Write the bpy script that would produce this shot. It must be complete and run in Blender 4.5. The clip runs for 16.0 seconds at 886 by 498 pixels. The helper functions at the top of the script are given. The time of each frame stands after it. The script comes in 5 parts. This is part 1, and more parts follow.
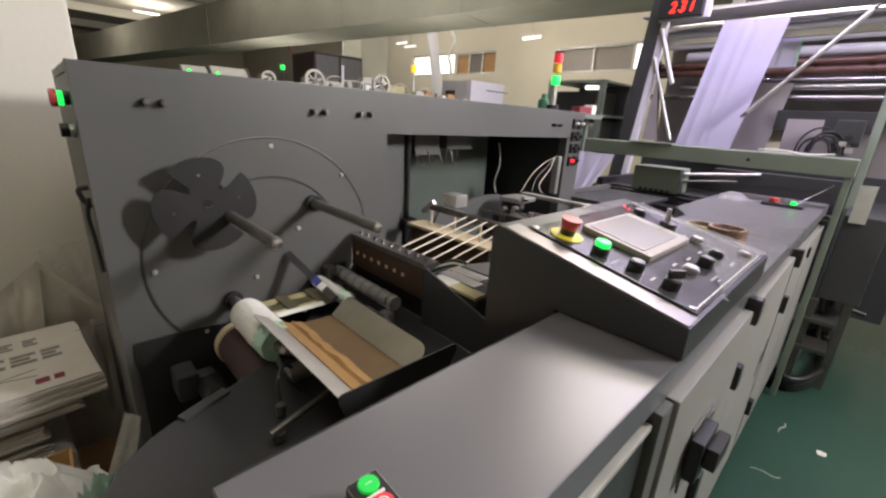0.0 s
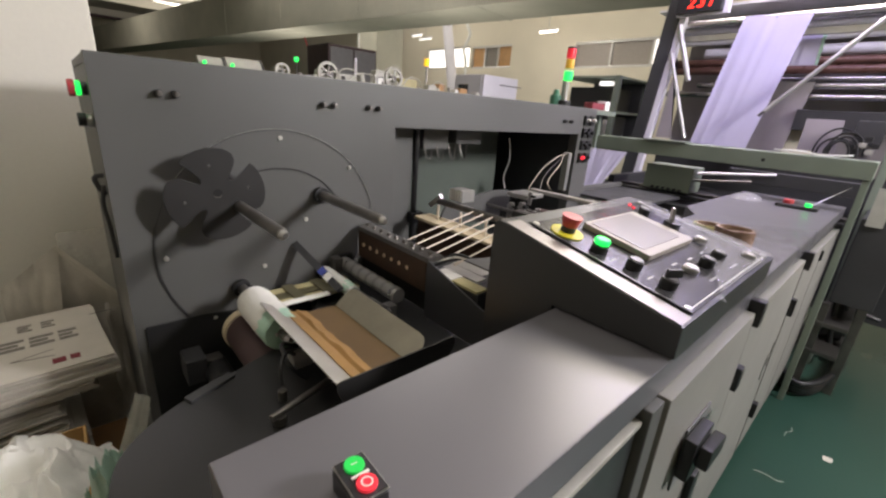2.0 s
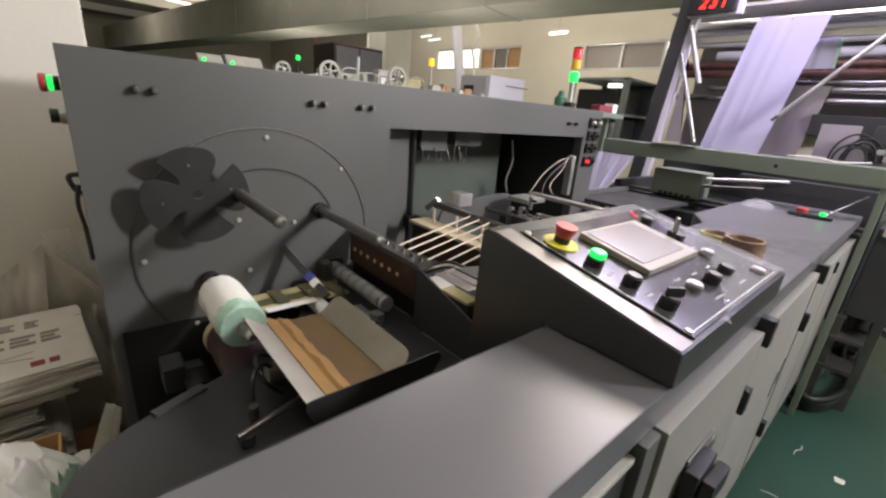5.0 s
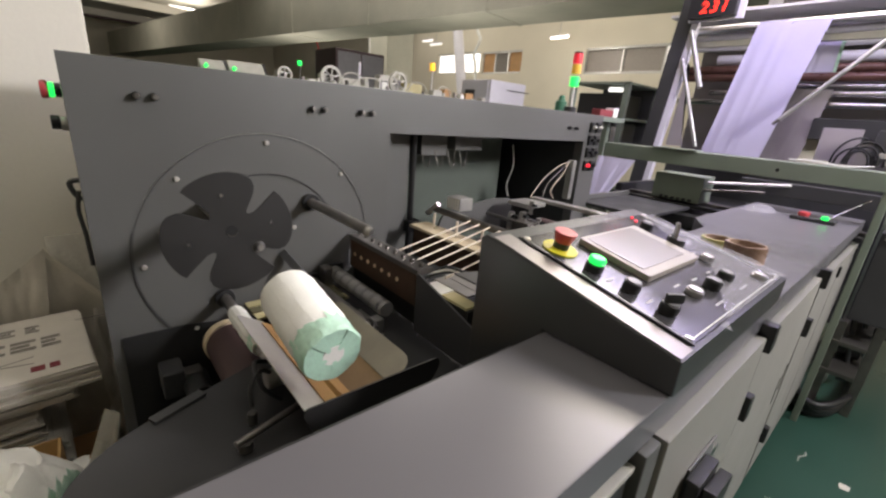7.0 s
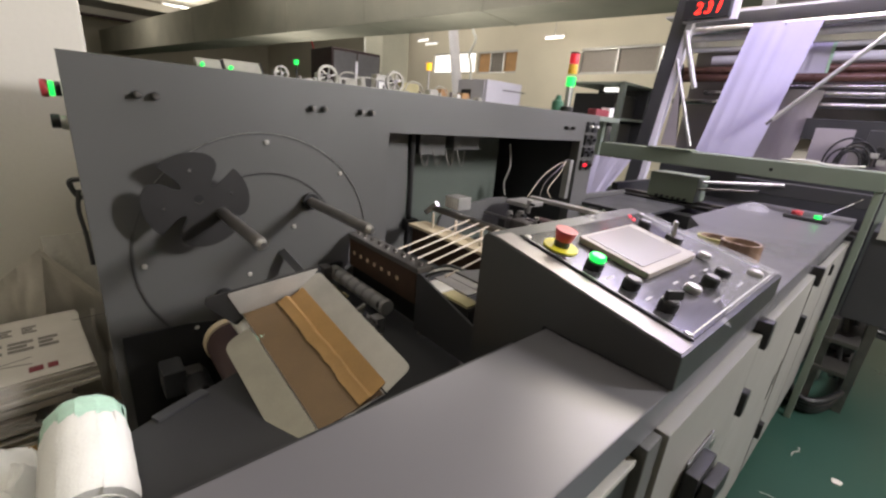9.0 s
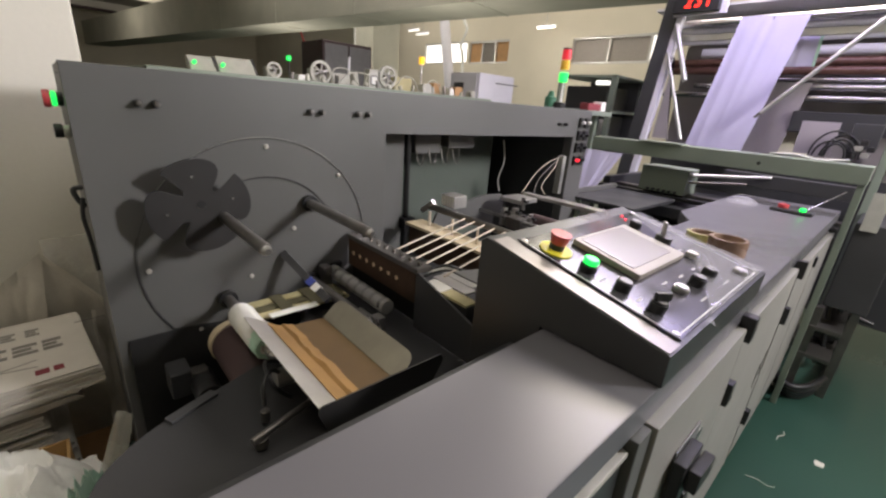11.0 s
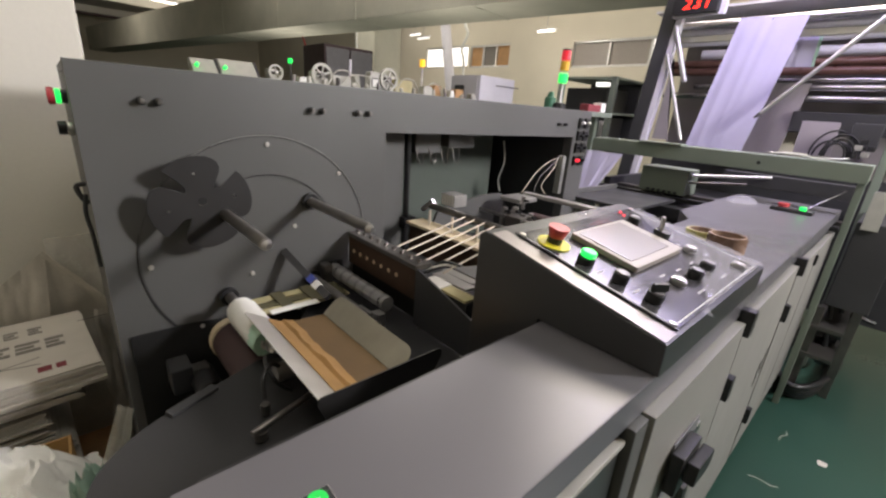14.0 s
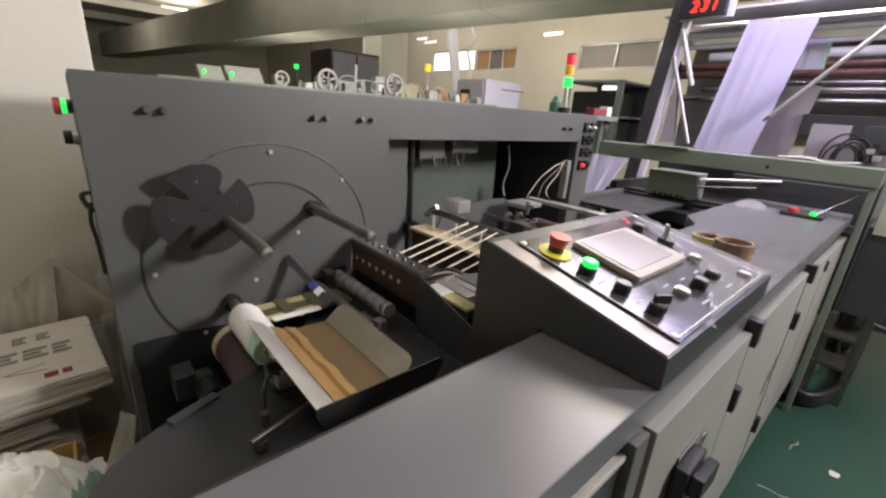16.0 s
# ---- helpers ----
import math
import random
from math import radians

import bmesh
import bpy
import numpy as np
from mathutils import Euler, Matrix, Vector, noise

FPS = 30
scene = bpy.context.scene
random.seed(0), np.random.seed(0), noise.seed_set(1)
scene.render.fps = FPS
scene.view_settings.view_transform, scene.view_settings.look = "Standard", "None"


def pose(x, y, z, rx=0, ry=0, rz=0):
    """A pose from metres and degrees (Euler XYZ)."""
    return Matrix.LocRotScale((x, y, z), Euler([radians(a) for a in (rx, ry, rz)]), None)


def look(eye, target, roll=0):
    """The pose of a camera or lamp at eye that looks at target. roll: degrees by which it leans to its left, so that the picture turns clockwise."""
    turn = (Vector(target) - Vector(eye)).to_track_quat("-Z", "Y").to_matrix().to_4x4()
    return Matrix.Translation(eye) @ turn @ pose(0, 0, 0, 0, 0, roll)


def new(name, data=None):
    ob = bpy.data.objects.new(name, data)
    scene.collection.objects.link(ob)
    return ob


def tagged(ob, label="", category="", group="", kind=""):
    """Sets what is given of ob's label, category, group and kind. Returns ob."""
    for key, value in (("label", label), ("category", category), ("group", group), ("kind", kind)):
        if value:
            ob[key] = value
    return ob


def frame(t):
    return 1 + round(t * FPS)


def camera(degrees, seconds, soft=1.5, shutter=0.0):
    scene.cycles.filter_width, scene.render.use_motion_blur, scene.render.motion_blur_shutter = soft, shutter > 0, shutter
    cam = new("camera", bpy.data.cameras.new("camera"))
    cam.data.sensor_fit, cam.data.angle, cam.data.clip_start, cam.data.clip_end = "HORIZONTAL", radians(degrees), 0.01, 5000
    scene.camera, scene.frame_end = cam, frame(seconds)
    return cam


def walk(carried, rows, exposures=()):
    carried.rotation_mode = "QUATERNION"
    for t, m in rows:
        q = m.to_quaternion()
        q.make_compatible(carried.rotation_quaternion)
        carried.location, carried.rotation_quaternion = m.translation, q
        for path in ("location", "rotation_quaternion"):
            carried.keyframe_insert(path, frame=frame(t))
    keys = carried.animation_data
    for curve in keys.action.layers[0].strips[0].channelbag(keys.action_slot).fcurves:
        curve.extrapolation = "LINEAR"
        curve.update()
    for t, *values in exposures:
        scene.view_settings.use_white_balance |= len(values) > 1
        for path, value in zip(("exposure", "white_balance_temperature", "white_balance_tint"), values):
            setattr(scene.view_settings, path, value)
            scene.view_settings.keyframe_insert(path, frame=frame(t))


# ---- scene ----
cam = camera(94.3, 16.0, 2.4)
PATH = [
    (0, (1.045, 0.521, 1.255), (-0.311, 1.859, 0.648), 3.4),
    (0.5, (1.058, 0.517, 1.262), (-0.303, 1.85, 0.653), 3.7),
    (1, (1.067, 0.514, 1.262), (-0.297, 1.841, 0.648), 4.0),
    (1.5, (1.067, 0.517, 1.261), (-0.308, 1.829, 0.637), 4.1),
    (2, (1.065, 0.527, 1.259), (-0.32, 1.821, 0.622), 4.3),
    (2.5, (1.077, 0.551, 1.279), (-0.322, 1.824, 0.63), 4.6),
    (3, (1.071, 0.559, 1.27), (-0.331, 1.831, 0.623), 4.9),
    (3.5, (1.065, 0.562, 1.261), (-0.34, 1.832, 0.617), 5.0),
    (4, (1.059, 0.573, 1.258), (-0.346, 1.844, 0.616), 5.0),
    (6.5, (1.05, 0.594, 1.265), (-0.368, 1.859, 0.642), 4.8),
    (7, (1.053, 0.594, 1.264), (-0.366, 1.859, 0.644), 4.8),
    (7.5, (1.055, 0.594, 1.265), (-0.364, 1.861, 0.646), 4.8),
    (8, (1.055, 0.594, 1.266), (-0.36, 1.865, 0.647), 4.8),
    (8.5, (1.052, 0.586, 1.264), (-0.357, 1.865, 0.646), 4.8),
    (9, (1.051, 0.581, 1.263), (-0.353, 1.863, 0.643), 4.9),
    (11.5, (1.06, 0.55, 1.296), (-0.306, 1.852, 0.634), 4.4),
    (12, (1.074, 0.542, 1.291), (-0.297, 1.847, 0.645), 4.3),
    (12.5, (1.08, 0.54, 1.284), (-0.29, 1.854, 0.653), 4.4),
    (13, (1.074, 0.542, 1.28), (-0.298, 1.854, 0.65), 4.4),
    (13.5, (1.07, 0.547, 1.28), (-0.305, 1.853, 0.644), 4.4),
    (14, (1.068, 0.556, 1.278), (-0.313, 1.852, 0.636), 4.3),
    (14.5, (1.063, 0.563, 1.283), (-0.324, 1.85, 0.635), 4.2),
    (15, (1.062, 0.568, 1.285), (-0.331, 1.85, 0.639), 4.2),
    (15.5, (1.064, 0.57, 1.288), (-0.335, 1.848, 0.649), 4.1),
    (16, (1.07, 0.569, 1.288), (-0.337, 1.842, 0.656), 4.0),
]
walk(cam, [(t, look(eye, target, roll)) for t, eye, target, roll in PATH])

# ---- light ----
world = bpy.data.worlds.new("world")
scene.world = world
world.use_nodes = True
wn = world.node_tree.nodes
sky = wn.new("ShaderNodeTexSky")
sky.sky_type, sky.sun_disc = "NISHITA", False
sky.sun_elevation, sky.sun_rotation = radians(40), radians(200)
world.node_tree.links.new(sky.outputs[0], wn["Background"].inputs[0])
wn["Background"].inputs[1].default_value = 0.12
scene.view_settings.exposure = 0.0


def area_lamp(name, at, target, sx, sy, watts, colour=(1, 1, 1)):
    data = bpy.data.lights.new(name, "AREA")
    data.shape, data.size, data.size_y, data.energy, data.color = "RECTANGLE", sx, sy, watts, colour
    ob = new(name, data)
    ob.matrix_world = look(at, target)
    return ob


# ---- materials ----
def mat(name, colour, rough=0.5, metal=0.0, var=0.12, scale=8.0, fine=120.0, bump=0.15, emit=0.0, stain=0.0, spec=0.5, coat=0.0, aniso=None):
    m = bpy.data.materials.new(name)
    m.use_nodes = True
    nt = m.node_tree
    n, l = nt.nodes, nt.links
    b = n["Principled BSDF"]
    b.inputs["Metallic"].default_value = metal
    b.inputs["Specular IOR Level"].default_value = spec
    b.inputs["Coat Weight"].default_value = coat
    tc = n.new("ShaderNodeTexCoord")
    big = n.new("ShaderNodeTexNoise")
    big.inputs["Scale"].default_value, big.inputs["Detail"].default_value = scale, 6
    small = n.new("ShaderNodeTexNoise")
    small.inputs["Scale"].default_value, small.inputs["Detail"].default_value = fine, 3
    src = tc.outputs["Object"]
    if aniso:
        mp = n.new("ShaderNodeMapping")
        mp.inputs["Scale"].default_value = aniso
        l.new(src, mp.inputs[0])
        src = mp.outputs[0]
    l.new(src, big.inputs["Vector"])
    l.new(src, small.inputs["Vector"])
    mix = n.new("ShaderNodeMath")
    mix.operation = "MULTIPLY_ADD"
    l.new(small.outputs[0], mix.inputs[0])
    mix.inputs[1].default_value = 0.35
    l.new(big.outputs[0], mix.inputs[2])
    ramp = n.new("ShaderNodeMapRange")
    ramp.inputs[1].default_value, ramp.inputs[2].default_value = 0.4, 0.95
    ramp.inputs[3].default_value, ramp.inputs[4].default_value = 1 - var, 1 + var
    l.new(mix.outputs[0], ramp.inputs[0])
    hsv = n.new("ShaderNodeHueSaturation")
    hsv.inputs["Color"].default_value = (*colour, 1)
    l.new(ramp.outputs[0], hsv.inputs["Value"])
    out = hsv.outputs[0]
    if stain:
        st = n.new("ShaderNodeTexNoise")
        st.inputs["Scale"].default_value, st.inputs["Detail"].default_value = scale * 0.6, 8
        l.new(tc.outputs["Object"], st.inputs["Vector"])
        sr = n.new("ShaderNodeMapRange")
        sr.inputs[1].default_value, sr.inputs[2].default_value = 0.52, 0.75
        sr.inputs[3].default_value, sr.inputs[4].default_value = 0, stain
        l.new(st.outputs[0], sr.inputs[0])
        mx = n.new("ShaderNodeMix")
        mx.data_type = "RGBA"
        l.new(sr.outputs[0], mx.inputs[0])
        l.new(out, mx.inputs[6])
        mx.inputs[7].default_value = (colour[0] * 0.35, colour[1] * 0.33, colour[2] * 0.3, 1)
        out = mx.outputs[2]
    l.new(out, b.inputs["Base Color"])
    rr = n.new("ShaderNodeMapRange")
    rr.inputs[1].default_value, rr.inputs[2].default_value = 0.35, 0.95
    rr.inputs[3].default_value, rr.inputs[4].default_value = max(0.02, rough - 0.08), min(1, rough + 0.1)
    l.new(mix.outputs[0], rr.inputs[0])
    l.new(rr.outputs[0], b.inputs["Roughness"])
    if bump:
        bp = n.new("ShaderNodeBump")
        bp.inputs["Strength"].default_value, bp.inputs["Distance"].default_value = bump, 0.002
        l.new(small.outputs[0], bp.inputs["Height"])
        l.new(bp.outputs[0], b.inputs["Normal"])
    if emit:
        b.inputs["Emission Color"].default_value = (*colour, 1)
        b.inputs["Emission Strength"].default_value = emit
    return m


M = dict(
    housing=mat("housing_paint", (0.106, 0.105, 0.102), 0.48, 0.05, 0.10, 3.0, 900, 0.06),
    dark=mat("dark_paint", (0.045, 0.045, 0.048), 0.42, 0.1, 0.15, 6, 900, 0.06),
    deck=mat("deck_paint", (0.03, 0.03, 0.032), 0.45, 0.1, 0.18, 5, 700, 0.1),
    top=mat("worktop_paint", (0.172, 0.166, 0.182), 0.30, 0.4, 0.02, 1.5, 2500, 0.0),
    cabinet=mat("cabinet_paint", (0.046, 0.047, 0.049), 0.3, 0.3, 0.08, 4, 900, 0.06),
    door=mat("door_paint", (0.25, 0.24, 0.222), 0.4, 0.0, 0.05, 5, 500, 0.05),
    black=mat("black_plastic", (0.014, 0.014, 0.015), 0.4, 0, 0.15, 20, 600, 0.05),
    steel=mat("steel", (0.42, 0.41, 0.40), 0.3, 0.95, 0.12, 30, 400, 0.05),
    chrome=mat("chrome", (0.7, 0.68, 0.72), 0.15, 1.0, 0.05, 30, 400, 0.02),
    darksteel=mat("dark_steel", (0.17, 0.16, 0.15), 0.34, 0.85, 0.2, 30, 300, 0.1),
    alu=mat("aluminium", (0.55, 0.54, 0.52), 0.38, 0.8, 0.12, 18, 300, 0.06),
    tray=mat("tray_metal", (0.50, 0.48, 0.44), 0.42, 0.3, 0.12, 16, 300, 0.08, stain=0.25),
    flapm=mat("flap_metal", (0.34, 0.32, 0.26), 0.42, 0.3, 0.14, 16, 300, 0.08, stain=0.3),
    card=mat("cardboard", (0.42, 0.25, 0.09), 0.8, 0, 0.12, 14, 200, 0.25),
    # same cardboard as the lining; lamp light is put into its lighter colour
    litboard=mat("lit_cardboard", (0.39, 0.23, 0.088), 0.8, 0, 0.14, 14, 200, 0.25),
    cardd=mat("brown_board", (0.155, 0.098, 0.045), 0.7, 0, 0.15, 14, 200, 0.2),
    film=mat("white_film", (0.85, 0.84, 0.80), 0.42, 0, 0.05, 25, 300, 0.25),
    filmgreen=mat("green_film", (0.50, 0.74, 0.60), 0.4, 0, 0.15, 30, 200, 0.3),
    wood=mat("pale_board", (0.62, 0.52, 0.36), 0.6, 0, 0.12, 20, 200, 0.1),
    rust=mat("brown_plate", (0.085, 0.05, 0.032), 0.5, 0.5, 0.3, 20, 200, 0.15),
    floor=mat("green_epoxy", (0.022, 0.056, 0.041), 0.3, 0, 0.16, 1.2, 60, 0.05, stain=0.25),
    wall=mat("wall_plaster", (0.68, 0.63, 0.52), 0.85, 0, 0.06, 1.0, 60, 0.2, stain=0.08),
    column=mat("column_plaster", (0.73, 0.70, 0.63), 0.85, 0, 0.05, 1.5, 80, 0.2, stain=0.06),
    concrete=mat("concrete", (0.42, 0.41, 0.34), 0.9, 0, 0.14, 1.5, 40, 0.4, stain=0.2),
    ceilingm=mat("ceiling_paint", (0.60, 0.57, 0.50), 0.9, 0, 0.06, 1.0, 60, 0.1),
    tan=mat("tan_board", (0.45, 0.26, 0.12), 0.7, 0, 0.15, 6, 80, 0.1),
    carton=mat("carton_white", (0.62, 0.58, 0.52), 0.75, 0, 0.06, 14, 200, 0.15),
    ink=mat("carton_ink", (0.22, 0.2, 0.18), 0.8, 0, 0.2, 60, 200, 0.0),
    inkred=mat("carton_red", (0.22, 0.04, 0.05), 0.8, 0, 0.2, 60, 200, 0.0),
    bag=mat("plastic_bag", (0.55, 0.52, 0.46), 0.35, 0, 0.12, 12, 150, 0.3),
    red=mat("red_plastic", (0.46, 0.05, 0.06), 0.35, 0, 0.08, 30, 300, 0.02),
    yellow=mat("yellow_plastic", (0.62, 0.56, 0.03), 0.45, 0, 0.08, 30, 300, 0.02),
    greenlit=mat("green_lit", (0.02, 1.0, 0.12), 0.3, emit=1.3, bump=0),
    redlit=mat("red_lit", (1.0, 0.03, 0.05), 0.3, emit=1.6, bump=0),
    amberlit=mat("amber_lit", (1.0, 0.55, 0.02), 0.3, emit=1.0, bump=0),
    greendim=mat("green_button", (0.02, 0.55, 0.08), 0.3, emit=0.35, bump=0),
    redseg=mat("red_segments", (1.0, 0.02, 0.01), 0.4, emit=5, bump=0),
    tube=mat("tube_light", (1.0, 0.97, 0.9), 0.4, emit=1.3, bump=0),
    daywin=mat("daylight", (1.0, 0.95, 0.9), 0.4, emit=1.6, bump=0),
    screen=mat("screen_grey", (0.34, 0.315, 0.32), 0.16, 0, 0.02, 4, 20, 0.0),
    bezel=mat("screen_bezel", (0.31, 0.275, 0.25), 0.4, 0, 0.05, 20, 200, 0.02),
    panelfilm=mat("panel_film", (0.045, 0.043, 0.048), 0.17, 0.0, 0.1, 10, 300, 0.0),
    tapecard=mat("tape_core", (0.27, 0.18, 0.13), 0.5, 0, 0.1, 30, 200, 0.1),
    webfilm=mat("web_film", (0.56, 0.525, 0.70), 0.35, 0, 0.05, 6, 150, 0.1),
    greybeam=mat("grey_green_paint", (0.20, 0.235, 0.19), 0.45, 0.1, 0.1, 5, 300, 0.08, stain=0.15),
    whitemetal=mat("white_metal", (0.68, 0.66, 0.72), 0.4, 0, 0.05, 8, 200, 0.04),
    rope=mat("pale_rod", (0.6, 0.52, 0.42), 0.5, 0, 0.1, 40, 300, 0.1),
    redcable=mat("red_cable", (0.5, 0.05, 0.05), 0.5, bump=0),
    whitecable=mat("white_cable", (0.7, 0.7, 0.66), 0.5, bump=0),
    greenplastic=mat("green_plastic", (0.05, 0.16, 0.10), 0.4, bump=0),
    label=mat("label_white", (0.75, 0.74, 0.70), 0.6, bump=0),
    baygreen=mat("bay_paint", (0.12, 0.14, 0.12), 0.5, 0.1, 0.12, 4, 300, 0.08),
    platedark=mat("plate_black", (0.022, 0.021, 0.021), 0.5, 0.1, 0.15, 12, 400, 0.08),
    # black that puts the shade of holes and gaps into the colour
    void=mat("shade_black", (0.010, 0.010, 0.010), 0.8, 0, 0.2, 10, 100, 0.0),
    maroon=mat("maroon_rubber", (0.055, 0.03, 0.03), 0.6, 0, 0.2, 14, 200, 0.15),
    feedcream=mat("cream_belt", (0.45, 0.40, 0.22), 0.6, 0, 0.15, 20, 200, 0.1),
    holebrass=mat("brass_hole", (0.74, 0.55, 0.36), 0.6, 0.2, 0.1, 30, 200, 0.0),
    capgrey=mat("cap_grey", (0.16, 0.155, 0.16), 0.35, 0, 0.1, 30, 200, 0.02),
    reddim=mat("red_button", (0.75, 0.03, 0.05), 0.3, emit=0.5, bump=0),
    tapebrown=mat("brown_tape", (0.19, 0.12, 0.085), 0.25, 0, 0.1, 30, 200, 0.05),
    tapeyellow=mat("yellow_tape", (0.45, 0.42, 0.16), 0.3, 0, 0.1, 30, 200, 0.05),
    rollbrown=mat("brown_rubber_roll", (0.16, 0.08, 0.06), 0.3, 0.1, 0.15, 14, 200, 0.05),
    purpleled=mat("violet_strip", (0.80, 0.72, 1.0), 0.4, emit=2.5, bump=0),
    trayend=mat("tray_end", (0.035, 0.034, 0.034), 0.45, 0.1, 0.15, 12, 300, 0.1),
    pipegrey=mat("fitting_grey", (0.46, 0.45, 0.40), 0.5, 0.1, 0.1, 30, 200, 0.05),
    caption=mat("caption_grey", (0.34, 0.33, 0.34), 0.5, bump=0),
    corehole=mat("core_hole_shade", (0.30, 0.29, 0.27), 0.7, bump=0),
    filmscrap=mat("green_scrap", (0.33, 0.47, 0.39), 0.35, 0, 0.15, 14, 100, 0.2),
    greypink=mat("grey_sheet", (0.30, 0.27, 0.28), 0.45, 0, 0.08, 6, 200, 0.08),
    amberdim=mat("amber_lens", (0.75, 0.42, 0.05), 0.3, emit=0.15, bump=0),
    feeddark=mat("olive_belt", (0.10, 0.09, 0.05), 0.6, 0, 0.2, 20, 200, 0.1),
    rimsheen=mat("console_sheen", (0.28, 0.26, 0.255), 0.38, 0.6, 0.08, 20, 400, 0.05),
    spindlem=mat("spindle_steel", (0.28, 0.265, 0.25), 0.34, 0.9, 0.2, 30, 300, 0.08),
    bluetag=mat("blue_tag", (0.05, 0.07, 0.30), 0.4, bump=0),
)

m = mat("clear_film", (0.7, 0.68, 0.75), 0.16, 0, 0.05, 20, 100, 0.1, spec=0.6)
m.node_tree.nodes["Principled BSDF"].inputs["Alpha"].default_value = 0.22
M["clearfilm"] = m
m = mat("bag_film", (0.72, 0.70, 0.64), 0.25, 0, 0.1, 10, 100, 0.3, spec=0.6)
m.node_tree.nodes["Principled BSDF"].inputs["Alpha"].default_value = 0.55
M["bagfilm"] = m

# ---- building blocks ----
ORIGIN = {}


def thing(name, at, label, category, group="", kind=""):
    ob = new(name)
    ob.location = at
    ob.empty_display_size = 0.05
    ORIGIN[ob.name] = Vector(at)
    return tagged(ob, label, category, group, kind)


def weigh_normals(me, limit):
    """Large faces keep their own direction; only the narrow bevels are shaded round."""
    polys = [(p.normal.copy(), p.area, tuple(p.vertices)) for p in me.polygons]
    if len(polys) > 12000:
        return
    at = {}
    for n, a, vs in polys:
        for v in vs:
            at.setdefault(v, []).append((n, a))
    out = []
    for n, a, vs in polys:
        for v in vs:
            s = Vector((0, 0, 0))
            for n2, a2 in at[v]:
                if n.dot(n2) > limit:
                    s += n2 * a2
            out.append(s.normalized() if s.length > 1e-12 else n)
    me.normals_split_custom_set(out)


def part(name, bm, material, parent=None, label="", smooth=35):
    me = bpy.data.meshes.new(name)
    if parent is not None:
        bmesh.ops.translate(bm, verts=bm.verts, vec=-ORIGIN[parent.name])
    bm.normal_update()
    bm.to_mesh(me)
    bm.free()
    me.materials.append(M[material])
    if smooth:
        me.set_sharp_from_angle(angle=radians(smooth))
        for p in me.polygons:
            p.use_smooth = True
        weigh_normals(me, math.cos(radians(smooth + 3)))
    ob = new(name, me)
    if parent is not None:
        ob.parent = parent
        ORIGIN[ob.name] = ORIGIN[parent.name]
    else:
        ORIGIN[ob.name] = Vector((0, 0, 0))
    if label:
        ob["label"] = label
    return ob


def setting(name, bm, material, label, category, smooth=35):
    return tagged(part(name, bm, material, None, "", smooth), label, category, "", "structure")


def box(a, b, bevel=0.0, bm=None, m=None, seg=2):
    bm = bm or bmesh.new()
    t = bmesh.new()
    r = bmesh.ops.create_cube(t, size=1)
    c = [(p + q) / 2 for p, q in zip(a, b)]
    s = [abs(q - p) for p, q in zip(a, b)]
    bmesh.ops.scale(t, verts=t.verts, vec=s)
    if bevel:
        bmesh.ops.bevel(t, geom=t.edges, offset=min(bevel, min(s) * 0.45), segments=seg, affect="EDGES", profile=0.6)
    bmesh.ops.translate(t, verts=t.verts, vec=c)
    if m is not None:
        bmesh.ops.transform(t, matrix=m, verts=t.verts)
    return add(bm, t)


def add(bm, t):
    me = bpy.data.meshes.new("tmp")
    t.to_mesh(me)
    t.free()
    bm.from_mesh(me)
    bpy.data.meshes.remove(me)
    return bm


def rod(p, q, r, bm=None, r2=None, n=20, bevel=0.0):
    bm = bm or bmesh.new()
    t = bmesh.new()
    p, q = Vector(p), Vector(q)
    d = q - p
    bmesh.ops.create_cone(t, cap_ends=True, segments=n, radius1=r, radius2=r if r2 is None else r2, depth=d.length)
    if bevel:
        ends = [e for e in t.edges if any(len(f.verts) > 4 for f in e.link_faces)]
        bmesh.ops.bevel(t, geom=ends, offset=bevel, segments=2, affect="EDGES", profile=0.6)
    m = Matrix.Translation((p + q) / 2) @ d.to_track_quat("Z", "Y").to_matrix().to_4x4()
    bmesh.ops.transform(t, matrix=m, verts=t.verts)
    return add(bm, t)


def prism(points, to_world, depth, bevel=0.0, bm=None):
    """A flat outline (u, v) pushed by depth; to_world maps (u, v, w) to a place."""
    bm = bm or bmesh.new()
    t = bmesh.new()
    vs = [t.verts.new((u, v, 0)) for u, v in points]
    f = t.faces.new(vs)
    r = bmesh.ops.extrude_face_region(t, geom=[f])
    bmesh.ops.translate(t, verts=[g for g in r["geom"] if isinstance(g, bmesh.types.BMVert)], vec=(0, 0, depth))
    if bevel:
        rim = [e for e in t.edges if any(len(x.verts) == len(points) for x in e.link_faces)]
        bmesh.ops.bevel(t, geom=rim, offset=bevel, segments=2, affect="EDGES", profile=0.6)
    for v in t.verts:
        v.co = Vector(to_world(*v.co))
    bmesh.ops.recalc_face_normals(t, faces=t.faces)
    return add(bm, t)


